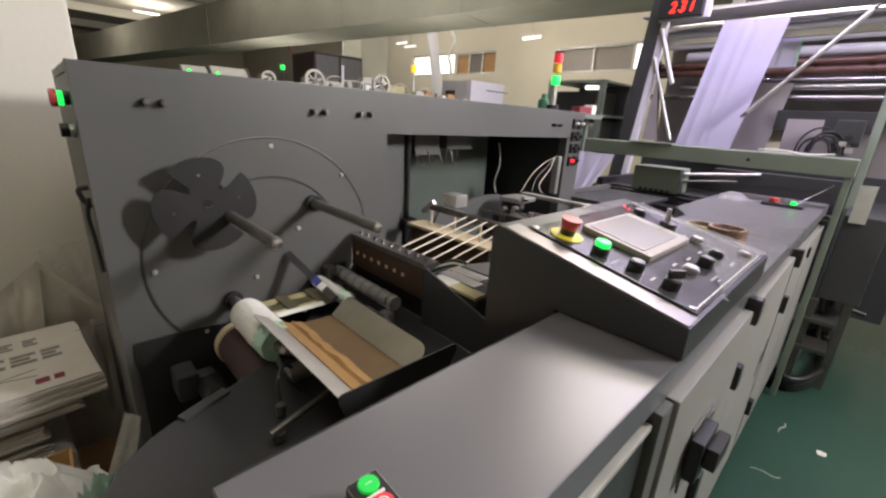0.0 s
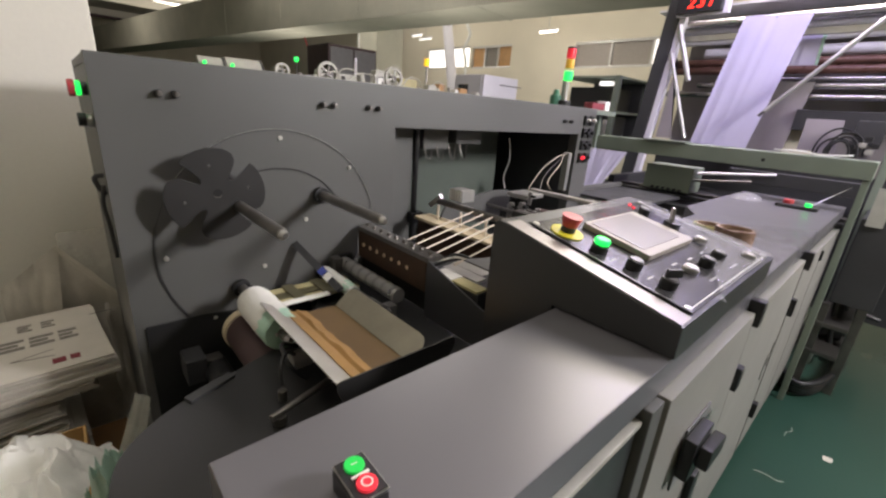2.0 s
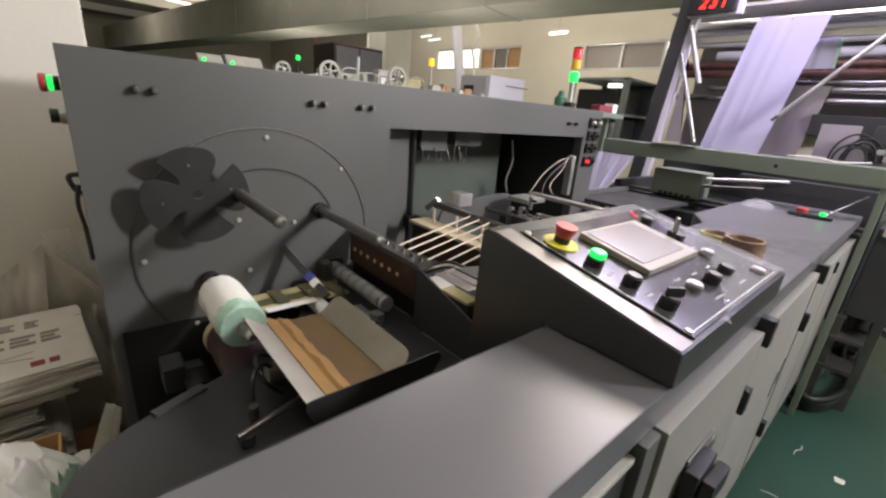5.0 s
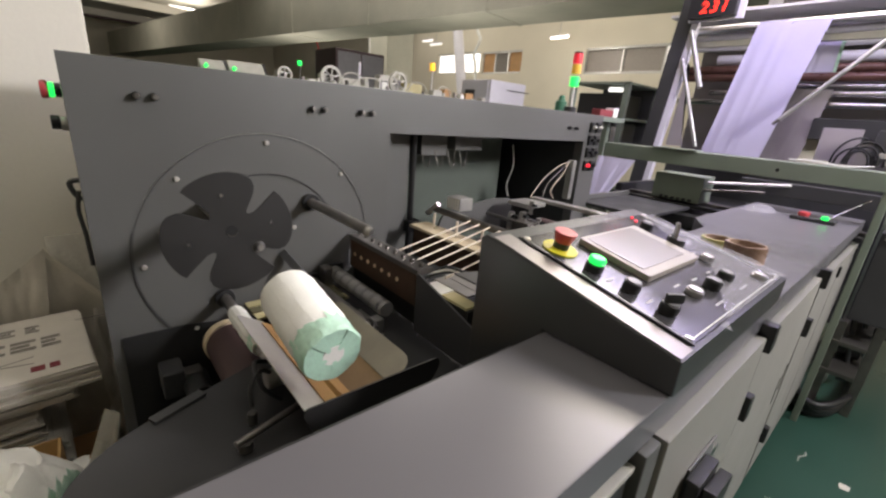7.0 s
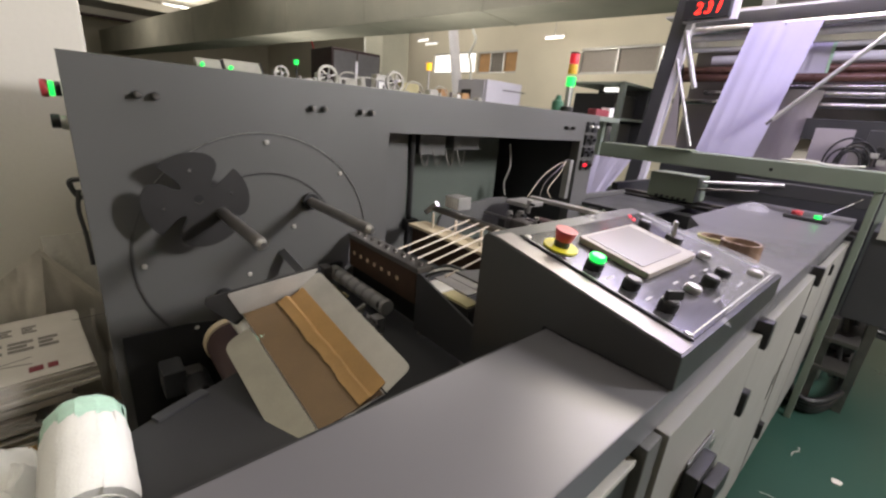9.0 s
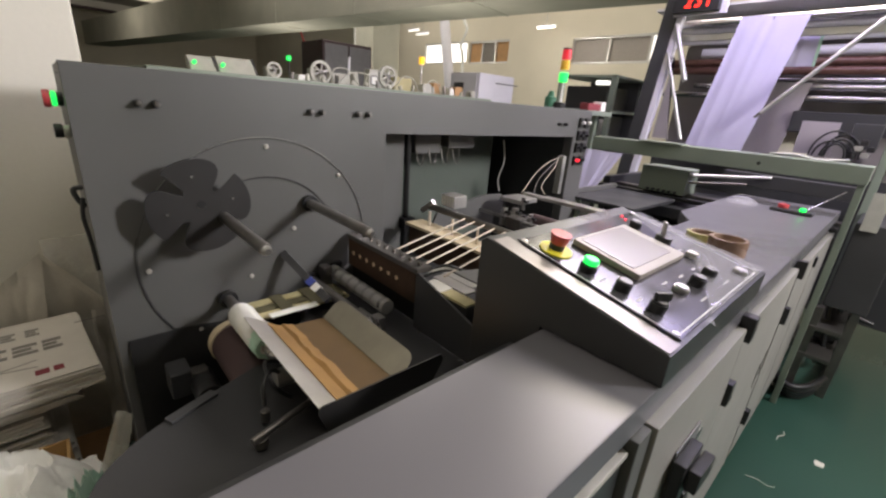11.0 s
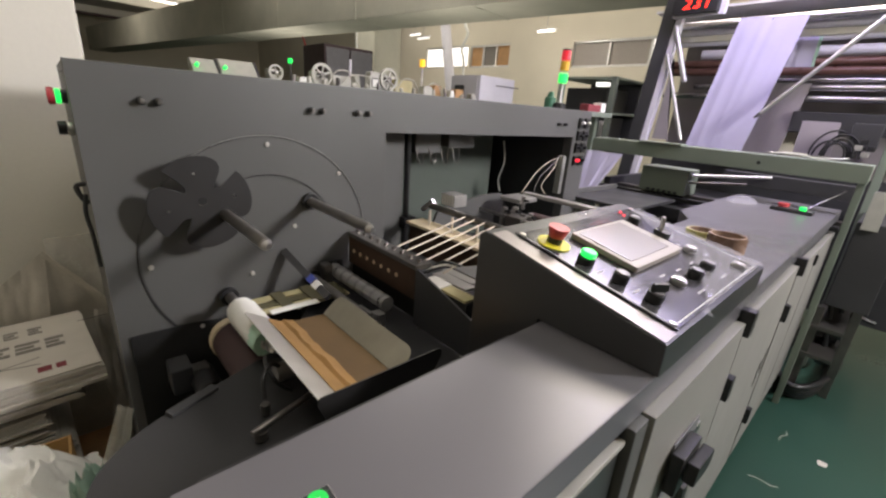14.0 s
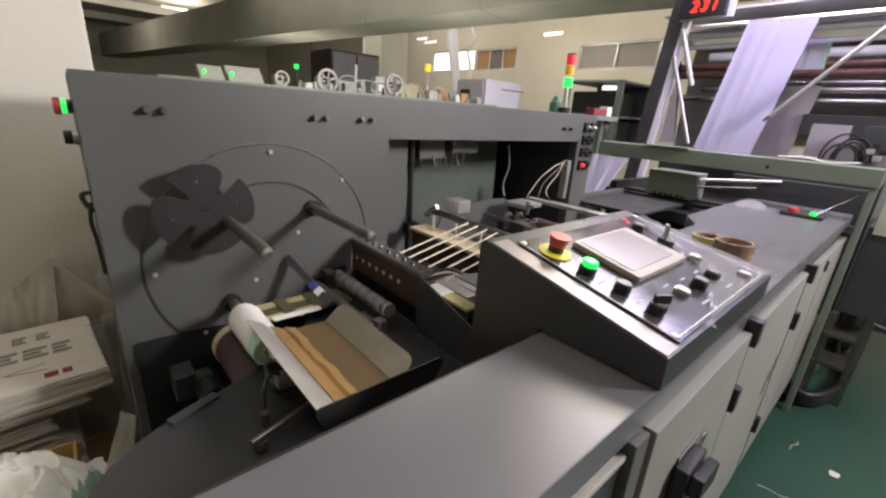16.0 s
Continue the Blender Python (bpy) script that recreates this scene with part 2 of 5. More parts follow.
def pipe(points, r, bm=None, n=8, smooth=6):
    """A round cable through points."""
    bm = bm or bmesh.new()
    pts = [Vector(p) for p in points]
    fine = []
    for i in range(len(pts) - 1):
        p0, p1, p2, p3 = pts[max(i - 1, 0)], pts[i], pts[i + 1], pts[min(i + 2, len(pts) - 1)]
        for k in range(smooth):
            t = k / smooth
            fine.append(0.5 * (2 * p1 + (p2 - p0) * t + (2 * p0 - 5 * p1 + 4 * p2 - p3) * t * t + (3 * p1 - p0 - 3 * p2 + p3) * t ** 3))
    fine.append(pts[-1])
    rings = []
    side = Vector((0.3, 0.5, 0.81)).normalized()
    for i, p in enumerate(fine):
        d = (fine[min(i + 1, len(fine) - 1)] - fine[max(i - 1, 0)]).normalized()
        u = d.cross(side)
        u = u.normalized() if u.length > 1e-4 else d.orthogonal().normalized()
        v = d.cross(u)
        rings.append([bm.verts.new(p + r * (math.cos(a) * u + math.sin(a) * v)) for a in [2 * math.pi * j / n for j in range(n)]])
    for a, b in zip(rings, rings[1:]):
        for j in range(n):
            bm.faces.new((a[j], a[(j + 1) % n], b[(j + 1) % n], b[j]))
    bm.faces.new(rings[0][::-1])
    bm.faces.new(rings[-1])
    return bm


def yz(x):
    return lambda u, v, w: (x + w, u, v)


def xy(z):
    return lambda u, v, w: (u, v, z + w)


def xz(y):
    return lambda u, v, w: (u, y + w, v)


def rounded(points, r, n=5, only=None):
    """An outline with its corners rounded."""
    out = []
    k = len(points)
    for i in range(k):
        p, a, b = Vector(points[i]), Vector(points[i - 1]), Vector(points[(i + 1) % k])
        rr = r if only is None else only.get(i, 0)
        if rr <= 0:
            out.append(tuple(p))
            continue
        da, db = (a - p).normalized(), (b - p).normalized()
        rr = min(rr, (a - p).length * 0.48, (b - p).length * 0.48)
        for j in range(n + 1):
            t = j / n
            out.append(tuple((1 - t) ** 2 * (p + da * rr) + 2 * t * (1 - t) * p + t * t * (p + db * rr)))
    return out


# ---- lamps of the hall and added fills ----
area_lamp("hall_light", (-6, 8.0, 4.15), (-6, 8.0, 0), 12, 3.5, 145, (1.0, 0.92, 0.82))
area_lamp("side_light", (-6, 4.6, 4.15), (-6, 4.6, 0), 7, 2, 150, (1.0, 0.93, 0.86))
area_lamp("aisle_light", (2.55, 2.80, 2.32), (0.2, 1.15, 0.9), 0.26, 0.52, 100, (1.0, 0.962, 0.965))
# next three: unseen lamps added as fill for far aisle, bin liner and tray
area_lamp("far_aisle_fill", (3.6, 7.5, 4.12), (3.6, 7.5, 0), 3.0, 2.0, 170, (1.0, 0.93, 0.84))
area_lamp("liner_fill", (0.0, 0.1, 4.12), (0.0, 0.1, 0), 1.6, 0.5, 15, (1.0, 0.93, 0.84))
area_lamp("overhead_fill", (1.2, 1.5, 3.9), (0.6, 1.1, 0.8), 2.2, 0.4, 20, (1.0, 0.95, 0.88))
area_lamp("film_light", (0.22, 3.45, 2.76), (0.75, 1.4, 0.95), 1.15, 0.7, 37, (1.0, 0.91, 0.76))
area_lamp("strip_light", (0.65, 3.25, 2.25), (0.70, 2.65, 0.95), 1.3, 0.25, 16, (0.66, 0.57, 1.0))
area_lamp("unit_light", (0.7, 2.75, 2.75), (0.4, 3.8, 1.85), 1.3, 0.3, 12, (0.74, 0.64, 1.0))


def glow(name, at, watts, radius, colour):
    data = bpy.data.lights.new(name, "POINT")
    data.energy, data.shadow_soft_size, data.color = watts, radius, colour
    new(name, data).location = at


# point fills added; the two low ones, hidden behind the panel, replace bounced light
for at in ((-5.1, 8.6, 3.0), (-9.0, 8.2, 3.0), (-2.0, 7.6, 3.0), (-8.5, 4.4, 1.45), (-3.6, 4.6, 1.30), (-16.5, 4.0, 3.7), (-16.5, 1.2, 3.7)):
    glow("hall_fill", at, 75 if at[2] < 2.8 else (60 if at[0] < -15 else 22), 0.1, (1.0, 0.92, 0.82))

# ---- the hall ----
FLOOR_Z = 0.0
setting("floor", box((-26, -3, -0.2), (6, 11, 0)), "floor", "green epoxy-painted factory floor, worn and scuffed", "floor")
setting("ceiling", box((-26, -3, 4.2), (6, 11, 4.4)), "ceilingm", "cream painted concrete factory ceiling", "ceiling")


def wall_with_windows(name, y, x0, x1, z1, holes, material, label):
    bm = bmesh.new()
    xs = sorted({x0, x1, *[h[0] for h in holes], *[h[1] for h in holes]})
    for a, b in zip(xs, xs[1:]):
        cut = sorted([(h[2], h[3]) for h in holes if h[0] <= a and h[1] >= b])
        z = 0.0
        for lo, hi in cut:
            box((a, y, z), (b, y + 0.25, lo), bm=bm)
            z = hi
        box((a, y, z), (b, y + 0.25, z1), bm=bm)
    return setting(name, bm, material, label, "wall", 0)


WIN = [(-10.5, -8.55, 2.52, 3.13), (-8.45, -6.95, 2.5, 3.1), (-5.0, -2.85, 2.44, 3.02)]
wall_with_windows("wall_back", 10.0, -26, 6, 4.2, WIN, "wall", "cream plastered factory wall with high windows")
setting("wall_far", box((-26.25, -3, 0), (-26, 11, 4.2)), "wall", "cream plastered far factory wall", "wall")
setting("wall_side", box((6, -3, 0), (6.25, 11, 4.2)), "wall", "cream plastered side factory wall", "wall")
setting("wall_behind", box((-26, -3.25, 0), (6, -3, 4.2)), "wall", "cream plastered rear factory wall", "wall")
setting("wall_near", box((-1.25, -3, 0), (-0.75, 0.655, 4.2), 0.01), "column", "off-white plastered wall end beside the machine", "wall")


def window(name, x0, x1, z0, z1, panes, pane_mats, label, cuts=None):
    w = thing(name, ((x0 + x1) / 2, 10.1, z0), label, "window", "", "structure")
    t = 0.05
    part("window_frame", box((x0, 10.02, z1 - t), (x1, 10.14, z1), 0.006, box((x0, 10.02, z0), (x1, 10.14, z0 + t), 0.006)), "alu", w)
    cuts = cuts or [i / panes for i in range(panes + 1)]
    at = [x0 + (x1 - x0) * c for c in cuts]
    for x in at:
        a, b = max(x0, x - t / 2), min(x1, x + t / 2)
        part("mullion", box((a, 10.025, z0 + t), (b, 10.135, z1 - t), 0.005), "alu", w)
    for i in range(panes):
        a, b = at[i] + t / 2, at[i + 1] - t / 2
        part("pane", box((a, 10.07, z0 + t), (b, 10.09, z1 - t)), pane_mats[i], w)
    return w


window("window_1", *WIN[0], 2, ["daywin", "daywin"], "bright frosted factory window with pale metal frame")
window("window_2", *WIN[1], 3, ["tan", "ink", "tan"], "high window boarded with brown panels")
window("window_3", *WIN[2], 3, ["bezel", "bezel", "daywin"], "wide high window with pale frame and drawn blinds", (0, 0.43, 0.86, 1))

# beams under the ceiling
bm = box((-24, -0.45, 2.62), (6, 0.45, 3.5), 0.02, m=Matrix.Translation((0, 5.9, 0)) @ Matrix.Rotation(radians(8), 4, "Z"))
for u in (-13.5, -11.0, -8.5, -6.0, -3.5, -1.0):
    box((u - 0.02, -0.458, 2.612), (u + 0.02, 0.458, 3.4), 0.004, bm, Matrix.Translation((0, 5.9, 0)) @ Matrix.Rotation(radians(8), 4, "Z"))
setting("beam", bm, "concrete", "large stained grey concrete ceiling beam", "beam")
for x in (-9.5, -13.2, -18.4, -22.4):
    setting("side_beam", box((x - 0.12, -2.98, 3.93), (x + 0.12, 5.2, 4.19), 0.02), "ceilingm", "cream painted ceiling side beam", "beam")
setting("conduit", rod((-21.6, -2.9, 3.80), (-21.6, 6.5, 3.80), 0.05, n=12), "maroon", "dark pipe under the far ceiling", "pipe")
setting("crossbeam", box((-14, 8.0, 3.6), (6, 8.3, 4.2), 0.02), "ceilingm", "cream painted ceiling crossbeam", "beam")


def column(x, y, s):
    # grey concrete material puts the cream column's shade into its colour
    return setting("column", box((x - s, y - s, 0), (x + s, y + s, 4.2), 0.02), "concrete", "square cream plastered hall column with its shade put in as grey", "column")


column(-7.9, 6.45, 0.36)


def tube_light(x, y, z, turn, half=0.25):
    t = thing("tube_light", (x, y, z), "bright white fluorescent tube hanging under the ceiling", "lamp", "hall tube lights")
    m = Matrix.Translation((x, y, z)) @ Matrix.Rotation(radians(turn), 4, "Z")
    part("housing", box((-half, -0.03, 0.0), (half, 0.03, 0.03), 0.008, m=m), "whitemetal", t)
    bm = rod((0.02 - half, 0, -0.02), (half - 0.02, 0, -0.02), 0.016, n=10)
    bmesh.ops.transform(bm, matrix=m, verts=bm.verts)
    part("tube", bm, "tube", t)
    part("hanger", rod((x, y, z + 0.04), (x, y, 4.2), 0.006, n=6), "steel", t)
    return t


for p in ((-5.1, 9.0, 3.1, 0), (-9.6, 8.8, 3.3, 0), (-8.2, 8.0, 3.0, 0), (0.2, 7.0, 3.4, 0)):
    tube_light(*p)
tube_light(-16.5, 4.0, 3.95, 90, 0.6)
# second far tube is added; none is known to hang here
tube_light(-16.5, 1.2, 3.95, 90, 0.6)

# ---- the roll winding machine ----
TC = (0.925, 0.900)      # turret centre (y, z)
SP = 0.160               # spindle distance from the centre
machine = thing("winding_machine", (0, 0, 0), "dark grey steel bag-roll winding machine with turret and open bay", "machine")
Y0, Y1, ZT = 0.580, 2.47, 1.318
OY0, OY1, OZ = 1.290, 2.333, 1.198
out = [(Y0, 0.02), (OY0, 0.02), (OY0, OZ), (OY1, OZ), (OY1, 0.02), (Y1, 0.02), (Y1, ZT), (Y0, ZT)]
part("front_panel", prism(out, yz(-0.045), 0.045, 0.004), "housing", machine)
part("top_plate", box((-0.50, Y0, ZT - 0.02), (-0.046, Y1, ZT - 0.001), 0.004), "housing", machine)
part("end_panel", box((-0.50, Y0, 0.02), (-0.047, Y0 + 0.02, ZT - 0.022), 0.003), "housing", machine)
part("back_panel", box((-0.52, Y0, 0.02), (-0.501, Y1, ZT), 0.003), "dark", machine)
part("bay_wall", prism(rounded([(1.42, 0.3), (2.21, 0.3), (2.21, 1.29), (1.42, 1.29)], 0.12, 8, {1: 0.1, 2: 0.1}), yz(-0.40), 0.02, 0.003), "baygreen", machine)
part("bay_side", box((-0.13, OY0 - 0.03, 0.3), (-0.10, 1.435, ZT - 0.022), 0.003), "housing", machine)
part("bay_column", rod((-0.095, 1.447, 0.3), (-0.095, 1.447, 1.19), 0.011, n=14), "black", machine)
part("bay_clamp", box((-0.115, 1.425, 0.86), (-0.07, 1.475, 0.90), 0.004), "black", machine)
part("end_post", box((-0.50, OY1 + 0.004, 0.02), (-0.047, OY1 + 0.02, ZT - 0.022), 0.003), "dark", machine)
part("bay_floor", box((-0.50, OY0, 0.64), (-0.047, OY1, 0.66), 0.003), "dark", machine)
# hanging valve block and wires in the bay
part("valve_block", box((-0.20, 1.50, 1.12), (-0.12, 1.62, 1.195), 0.005), "housing", machine, "small grey valve block under the bay roof")
part("valve_block", box((-0.20, 1.66, 1.14), (-0.12, 1.80, 1.195), 0.005), "housing", machine, "small grey valve block under the bay roof")
for k in range(4):
    y = 1.50 + 0.06 * k
    part("wire", pipe([(-0.12, y, 1.14), (-0.11, y + 0.01, 1.09), (-0.12, y + 0.035, 1.085), (-0.13, y + 0.05, 1.14)], 0.0022), "darksteel", machine)
part("hose", pipe([(-0.3, 2.20, 1.15), (-0.29, 2.21, 1.05), (-0.3, 2.19, 0.96), (-0.29, 2.2, 0.9)], 0.004), "alu", machine, "white hose hanging in the bay")

# bolts along the top of the panel
for y in (0.689, 0.719, 1.050, 1.082, 1.189, 1.223):
    b = part("bolt", rod((0.001, y, 1.251), (0.019, y, 1.251), 0.0058, n=14, bevel=0.002), "darksteel", machine, "black bolt stud")
    part("nut", rod((0.001, y, 1.251), (0.006, y, 1.251), 0.0088, n=6), "black", b)
for y in (2.19, 2.24):
    part("bolt", rod((0.001, y, 1.252), (0.02, y, 1.252), 0.007, n=12, bevel=0.002), "black", machine, "black bolt stud")
# screws round the turret
for y, z in ((0.934, 1.165), (1.128, 1.085), (0.740, 1.085), (0.660, 0.894), (0.745, 0.72), (0.994, 0.948), (0.875, 0.834), (0.858, 0.968)):
    part("screw", rod((0.001, y, z), (0.007, y, z), 0.0058, n=10, bevel=0.0022), "tray", machine, "bright steel screw head")


def ring(r, w, x0, x1, a0=0.0, a1=360.0, n=72, c=TC):
    bm = bmesh.new()
    rows = []
    full = abs(a1 - a0 - 360) < 1e-6
    for i in range(n + (0 if full else 1)):
        a = radians(a0 + (a1 - a0) * i / n)
        rows.append([bm.verts.new((x, c[0] + rr * math.cos(a), c[1] + rr * math.sin(a))) for x, rr in ((x0, r - w), (x1, r - w), (x1, r + w), (x0, r + w))])
    m = len(rows)
    for i in range(m if full else m - 1):
        p, q = rows[i], rows[(i + 1) % m]
        for j in range(4):
            bm.faces.new((p[j], q[j], q[(j + 1) % 4], p[(j + 1) % 4]))
    if not full:
        bm.faces.new(rows[0])
        bm.faces.new(rows[-1][::-1])
    bmesh.ops.recalc_face_normals(bm, faces=bm.faces)
    return bm


part("turret_seam", ring(0.2865, 0.0006, 0.0006, 0.0012, 0, 150, 60), "steel", machine, "thin bright seam round the turret disc")
part("rim_cable", ring(0.287, 0.0008, 0.001, 0.0022, 165, 245, 40), "black", machine, "thin black cable along the turret rim")
part("guide_slot", ring(0.190, 0.0012, 0.0007, 0.0025, 25, 128, 40), "black", machine, "curved black guide slot")

# turret with four spindles
turret = part("turret", ring(0.2835, 0.0006, 0.0006, 0.0012, n=96), "dark", machine, "turning spindle turret with thin dark rim")
turret.data.transform(Matrix.Translation((0, -TC[0], -TC[1])))
turret.location = (0, *TC)
ORIGIN[turret.name] = Vector((0, *TC))
for k in range(4):
    a = radians(45 + 90 * k)
    y, z = TC[0] + SP * math.cos(a), TC[1] + SP * math.sin(a)
    sp = part("spindle", rod((0.003, y, z), (0.31, y, z), 0.0125, n=24, bevel=0.003), "spindlem", turret, "worn steel winding spindle")
    part("collar", rod((0.002, y, z), (0.016, y, z), 0.023, n=24, bevel=0.003), "black", turret, "black spindle collar")
    part("tip", rod((0.311, y, z), (0.322, y, z), 0.0105, r2=0.006, n=20), "steel", turret, "bright spindle tip")

# pusher plate with four lobes and notches
PY, PZ = 0.768, 1.043


def lobes():
    """The outline of the plate: four lobes, each with one sharp tip, parted by rounded notches."""
    pts = []
    for tip in (43, 133, 223, 313):
        for a, r in ((0, 0.101), (-1, 0.076), (-2, 0.052), (2, 0.0445), (8, 0.042), (13, 0.047), (15, 0.060), (16.5, 0.075), (19.5, 0.088), (25, 0.0975), (31, 0.1015), (38, 0.1035), (48, 0.1045), (58, 0.1045), (68, 0.104), (77, 0.1035), (84, 0.103)):
            pts.append((r * math.cos(radians(tip + a)), r * math.sin(radians(tip + a))))
    return pts


plate = part("pusher_plate", prism(lobes(), yz(0), 0.004, 0.0012), "platedark", machine, "matt black four-lobed pusher plate")
for ay, az in ((0, 0.004),):
    # black disc paints the shade inside the hub hole
    part("hub_hole_shade", rod((0.0042, ay, az), (0.0046, ay, az), 0.0095, n=20), "void", plate, "black disc painted as the shade in the hub hole")
    # steel arc stands for a glint along the lower hole edge
    part("hole_glint", ring(0.0092, 0.0009, 0.0042, 0.0056, 215, 330, 14, (ay, az)), "darksteel", plate, "steel arc set as the glint on the hole edge")
for ay, az in ((0.066, 0.012), (-0.012, 0.066), (-0.066, -0.012)):
    part("rivet", rod((0.0042, ay, az), (0.0055, ay, az), 0.0028, n=10), "steel", plate, "small bright rivet")
part("push_rod", rod((-0.40, 0.02, -0.02), (0.0, 0.02, -0.02), 0.012, n=16), "steel", plate)

# switches on the left end and on the right post
s = part("end_stop", rod((-0.04, Y0 - 0.001, 1.250), (-0.04, Y0 - 0.010, 1.250), 0.013, n=18, bevel=0.002), "black", machine, "stop button with lit green ring")
part("lit_ring", rod((-0.04, Y0 - 0.0105, 1.250), (-0.04, Y0 - 0.018, 1.250), 0.0135, n=18, bevel=0.002), "greenlit", s, "lit green ring")
part("mushroom", rod((-0.04, Y0 - 0.0185, 1.250), (-0.04, Y0 - 0.030, 1.250), 0.016, n=18, bevel=0.004), "red", s, "dark red mushroom")
s = part("end_switch", rod((-0.04, Y0 - 0.001, 1.190), (-0.04, Y0 - 0.010, 1.190), 0.013, n=18, bevel=0.002), "alu", machine, "black end switch")
part("cap", rod((-0.04, Y0 - 0.0105, 1.192), (-0.04, Y0 - 0.024, 1.192), 0.013, n=18, bevel=0.002), "black", s)
part("end_bracket", pipe([(-0.05, Y0, 1.08), (-0.05, Y0 - 0.016, 1.075), (-0.05, Y0 - 0.01, 1.05), (-0.05, Y0, 1.04)], 0.005), "dark", machine)
part("end_cable", pipe([(-0.04, Y0 - 0.004, 1.06), (-0.04, Y0 - 0.010, 1.02), (-0.04, Y0 - 0.006, 0.97), (-0.04, Y0 - 0.004, 0.90)], 0.004), "dark", machine)
for y in (2.375, 2.425):
    for i, z in enumerate((1.262, 1.205, 1.15, 1.09)):
        s = part("switch", box((0.001, y - 0.018, z - 0.022), (0.012, y + 0.018, z + 0.022), 0.003), "black", machine)
        part("toggle", rod((0.012, y, z), (0.026, y, z + 0.004), 0.007, n=12, bevel=0.002), "redlit" if (i, y) == (3, 2.375) else ("label" if i == 0 else "black"), s)

# deck between panel and cabinet
DZ = 0.745
out = rounded([(0.0, 1.02), (0.05, 1.02), (0.24, 0.86), (0.352, 0.575), (0.42, 0.505), (0.74, 0.46), (0.74, 2.9), (0.0, 2.9)], 0.05, 8, {3: 0.05, 4: 0.09, 1: 0.0, 2: 0.05})
part("deck", prism(out, xy(DZ - 0.03), 0.03, 0.003), "deck", machine, "black sheet-steel deck with rounded corner")
part("deck_skirt", prism(rounded([(0.30, 0.78), (0.365, 0.59), (0.43, 0.52), (0.72, 0.475), (0.72, 1.5), (0.30, 1.5)], 0.05, 6, {1: 0.05, 2: 0.08}), xy(0.05), DZ - 0.082, 0.003), "dark", machine)
m = Matrix.Translation((0.330, 0.657, DZ + 0.003)) @ Matrix.Rotation(radians(23), 4, "Z")
part("deck_rail", box((-0.010, -0.044, -0.003), (0.010, 0.044, 0.003), 0.001, m=m), "dark", machine)
for x, y in ((0.312, 0.688), (0.36, 1.158), (0.10, 0.955), (0.30, 1.06)):
    part("deck_screw", rod((x, y, DZ), (x, y, DZ + 0.005), 0.006, n=10, bevel=0.0015), "darksteel", machine)

# drive roller below the spindle and motor in the dark gap
part("drive_roller", rod((0.075, 0.80, 0.695), (0.27, 0.80, 0.695), 0.052, n=36, bevel=0.003), "maroon", machine, "dark red-brown rubber drive roller")
part("roller_rim", rod((0.05, 0.80, 0.695), (0.073, 0.80, 0.695), 0.055, n=36, bevel=0.003), "wood", machine, "cream roller rim")
part("roller_axle", rod((-0.04, 0.80, 0.695), (0.05, 0.80, 0.695), 0.014, n=16), "steel", machine)
# black plate on the panel paints the shade of the opening
part("opening_shade", prism([(0.60, 0.30), (1.0, 0.30), (1.0, 0.70), (0.72, 0.735), (0.60, 0.735)], yz(0.002), 0.004), "void", machine, "black plate painted as the shade in the opening under the turret")
part("motor", box((0.02, 0.655, 0.60), (0.09, 0.70, 0.665), 0.006), "dark", machine)
part("motor_label", box((0.05, 0.70, 0.632), (0.085, 0.735, 0.650), 0.003), "darksteel", machine)
part("motor_body", rod((0.05, 0.72, 0.62), (0.15, 0.72, 0.62), 0.028, n=20, bevel=0.004), "black", machine)

# film belts that feed the winding spindle
for k, x in enumerate((0.03, 0.065, 0.10)):
    part("feed_belt", box((x, 0.85, 0.767), (x + 0.030, 1.09, 0.773), 0.002), "feedcream" if k != 1 else "feeddark", machine, "flat feeding belt")
for k, y in enumerate((0.905, 0.985, 1.05)):
    part("belt_patch", box((0.028, y, 0.774), (0.132, y + 0.03, 0.777), 0.001), "feeddark", machine)
part("web_end", box((0.128, 0.868, 0.778), (0.152, 0.99, 0.7805), 0.001), "film", machine, "white film edge on the belts")
ARM0, ARM1 = Vector((0.004, 0.962, 0.880)), Vector((0.170, 1.006, 0.796))
part("guide_arm", rod(ARM0, ARM1, 0.0135, n=4, bevel=0.002), "dark", machine, "dark slanting guide arm")
for a, b, mt, lab in ((0.58, 0.68, "bluetag", "small blue tag"), (0.70, 0.80, "label", "small white tag")):
    part("arm_tag", rod(ARM0.lerp(ARM1, a), ARM0.lerp(ARM1, b), 0.0145, n=4), mt, machine, lab)
part("arm_block", box((0.006, 1.058, 0.770), (0.045, 1.085, 0.830), 0.005), "darksteel", machine, "dark bearing block beside the arm")

# perforated bar and dark plate across the deck
BY = 1.155
part("perforated_bar", box((0.012, BY, 0.815), (0.335, BY + 0.012, 0.897), 0.002), "rust", machine, "brown perforated steel bar")
for k in range(7):
    x = 0.042 + 0.0360 * k
    part("bar_hole", rod((x, BY - 0.0012, 0.858), (x, BY + 0.001, 0.858), 0.006, n=14), "holebrass", machine, "round brass-coloured hole")
part("bar_cap", box((0.010, BY - 0.004, 0.898), (0.345, BY + 0.045, 0.912), 0.003), "darksteel", machine)
for k in range(9):
    x = 0.03 + 0.037 * k
    part("cap_bolt", rod((x, BY + 0.02, 0.912), (x, BY + 0.02, 0.921), 0.006, n=6), "darksteel", machine)
part("cross_plate", prism([(0.337, 0.75), (0.56, 0.75), (0.56, 0.84), (0.337, 0.905)], xz(BY), 0.006, 0.001), "dark", machine)
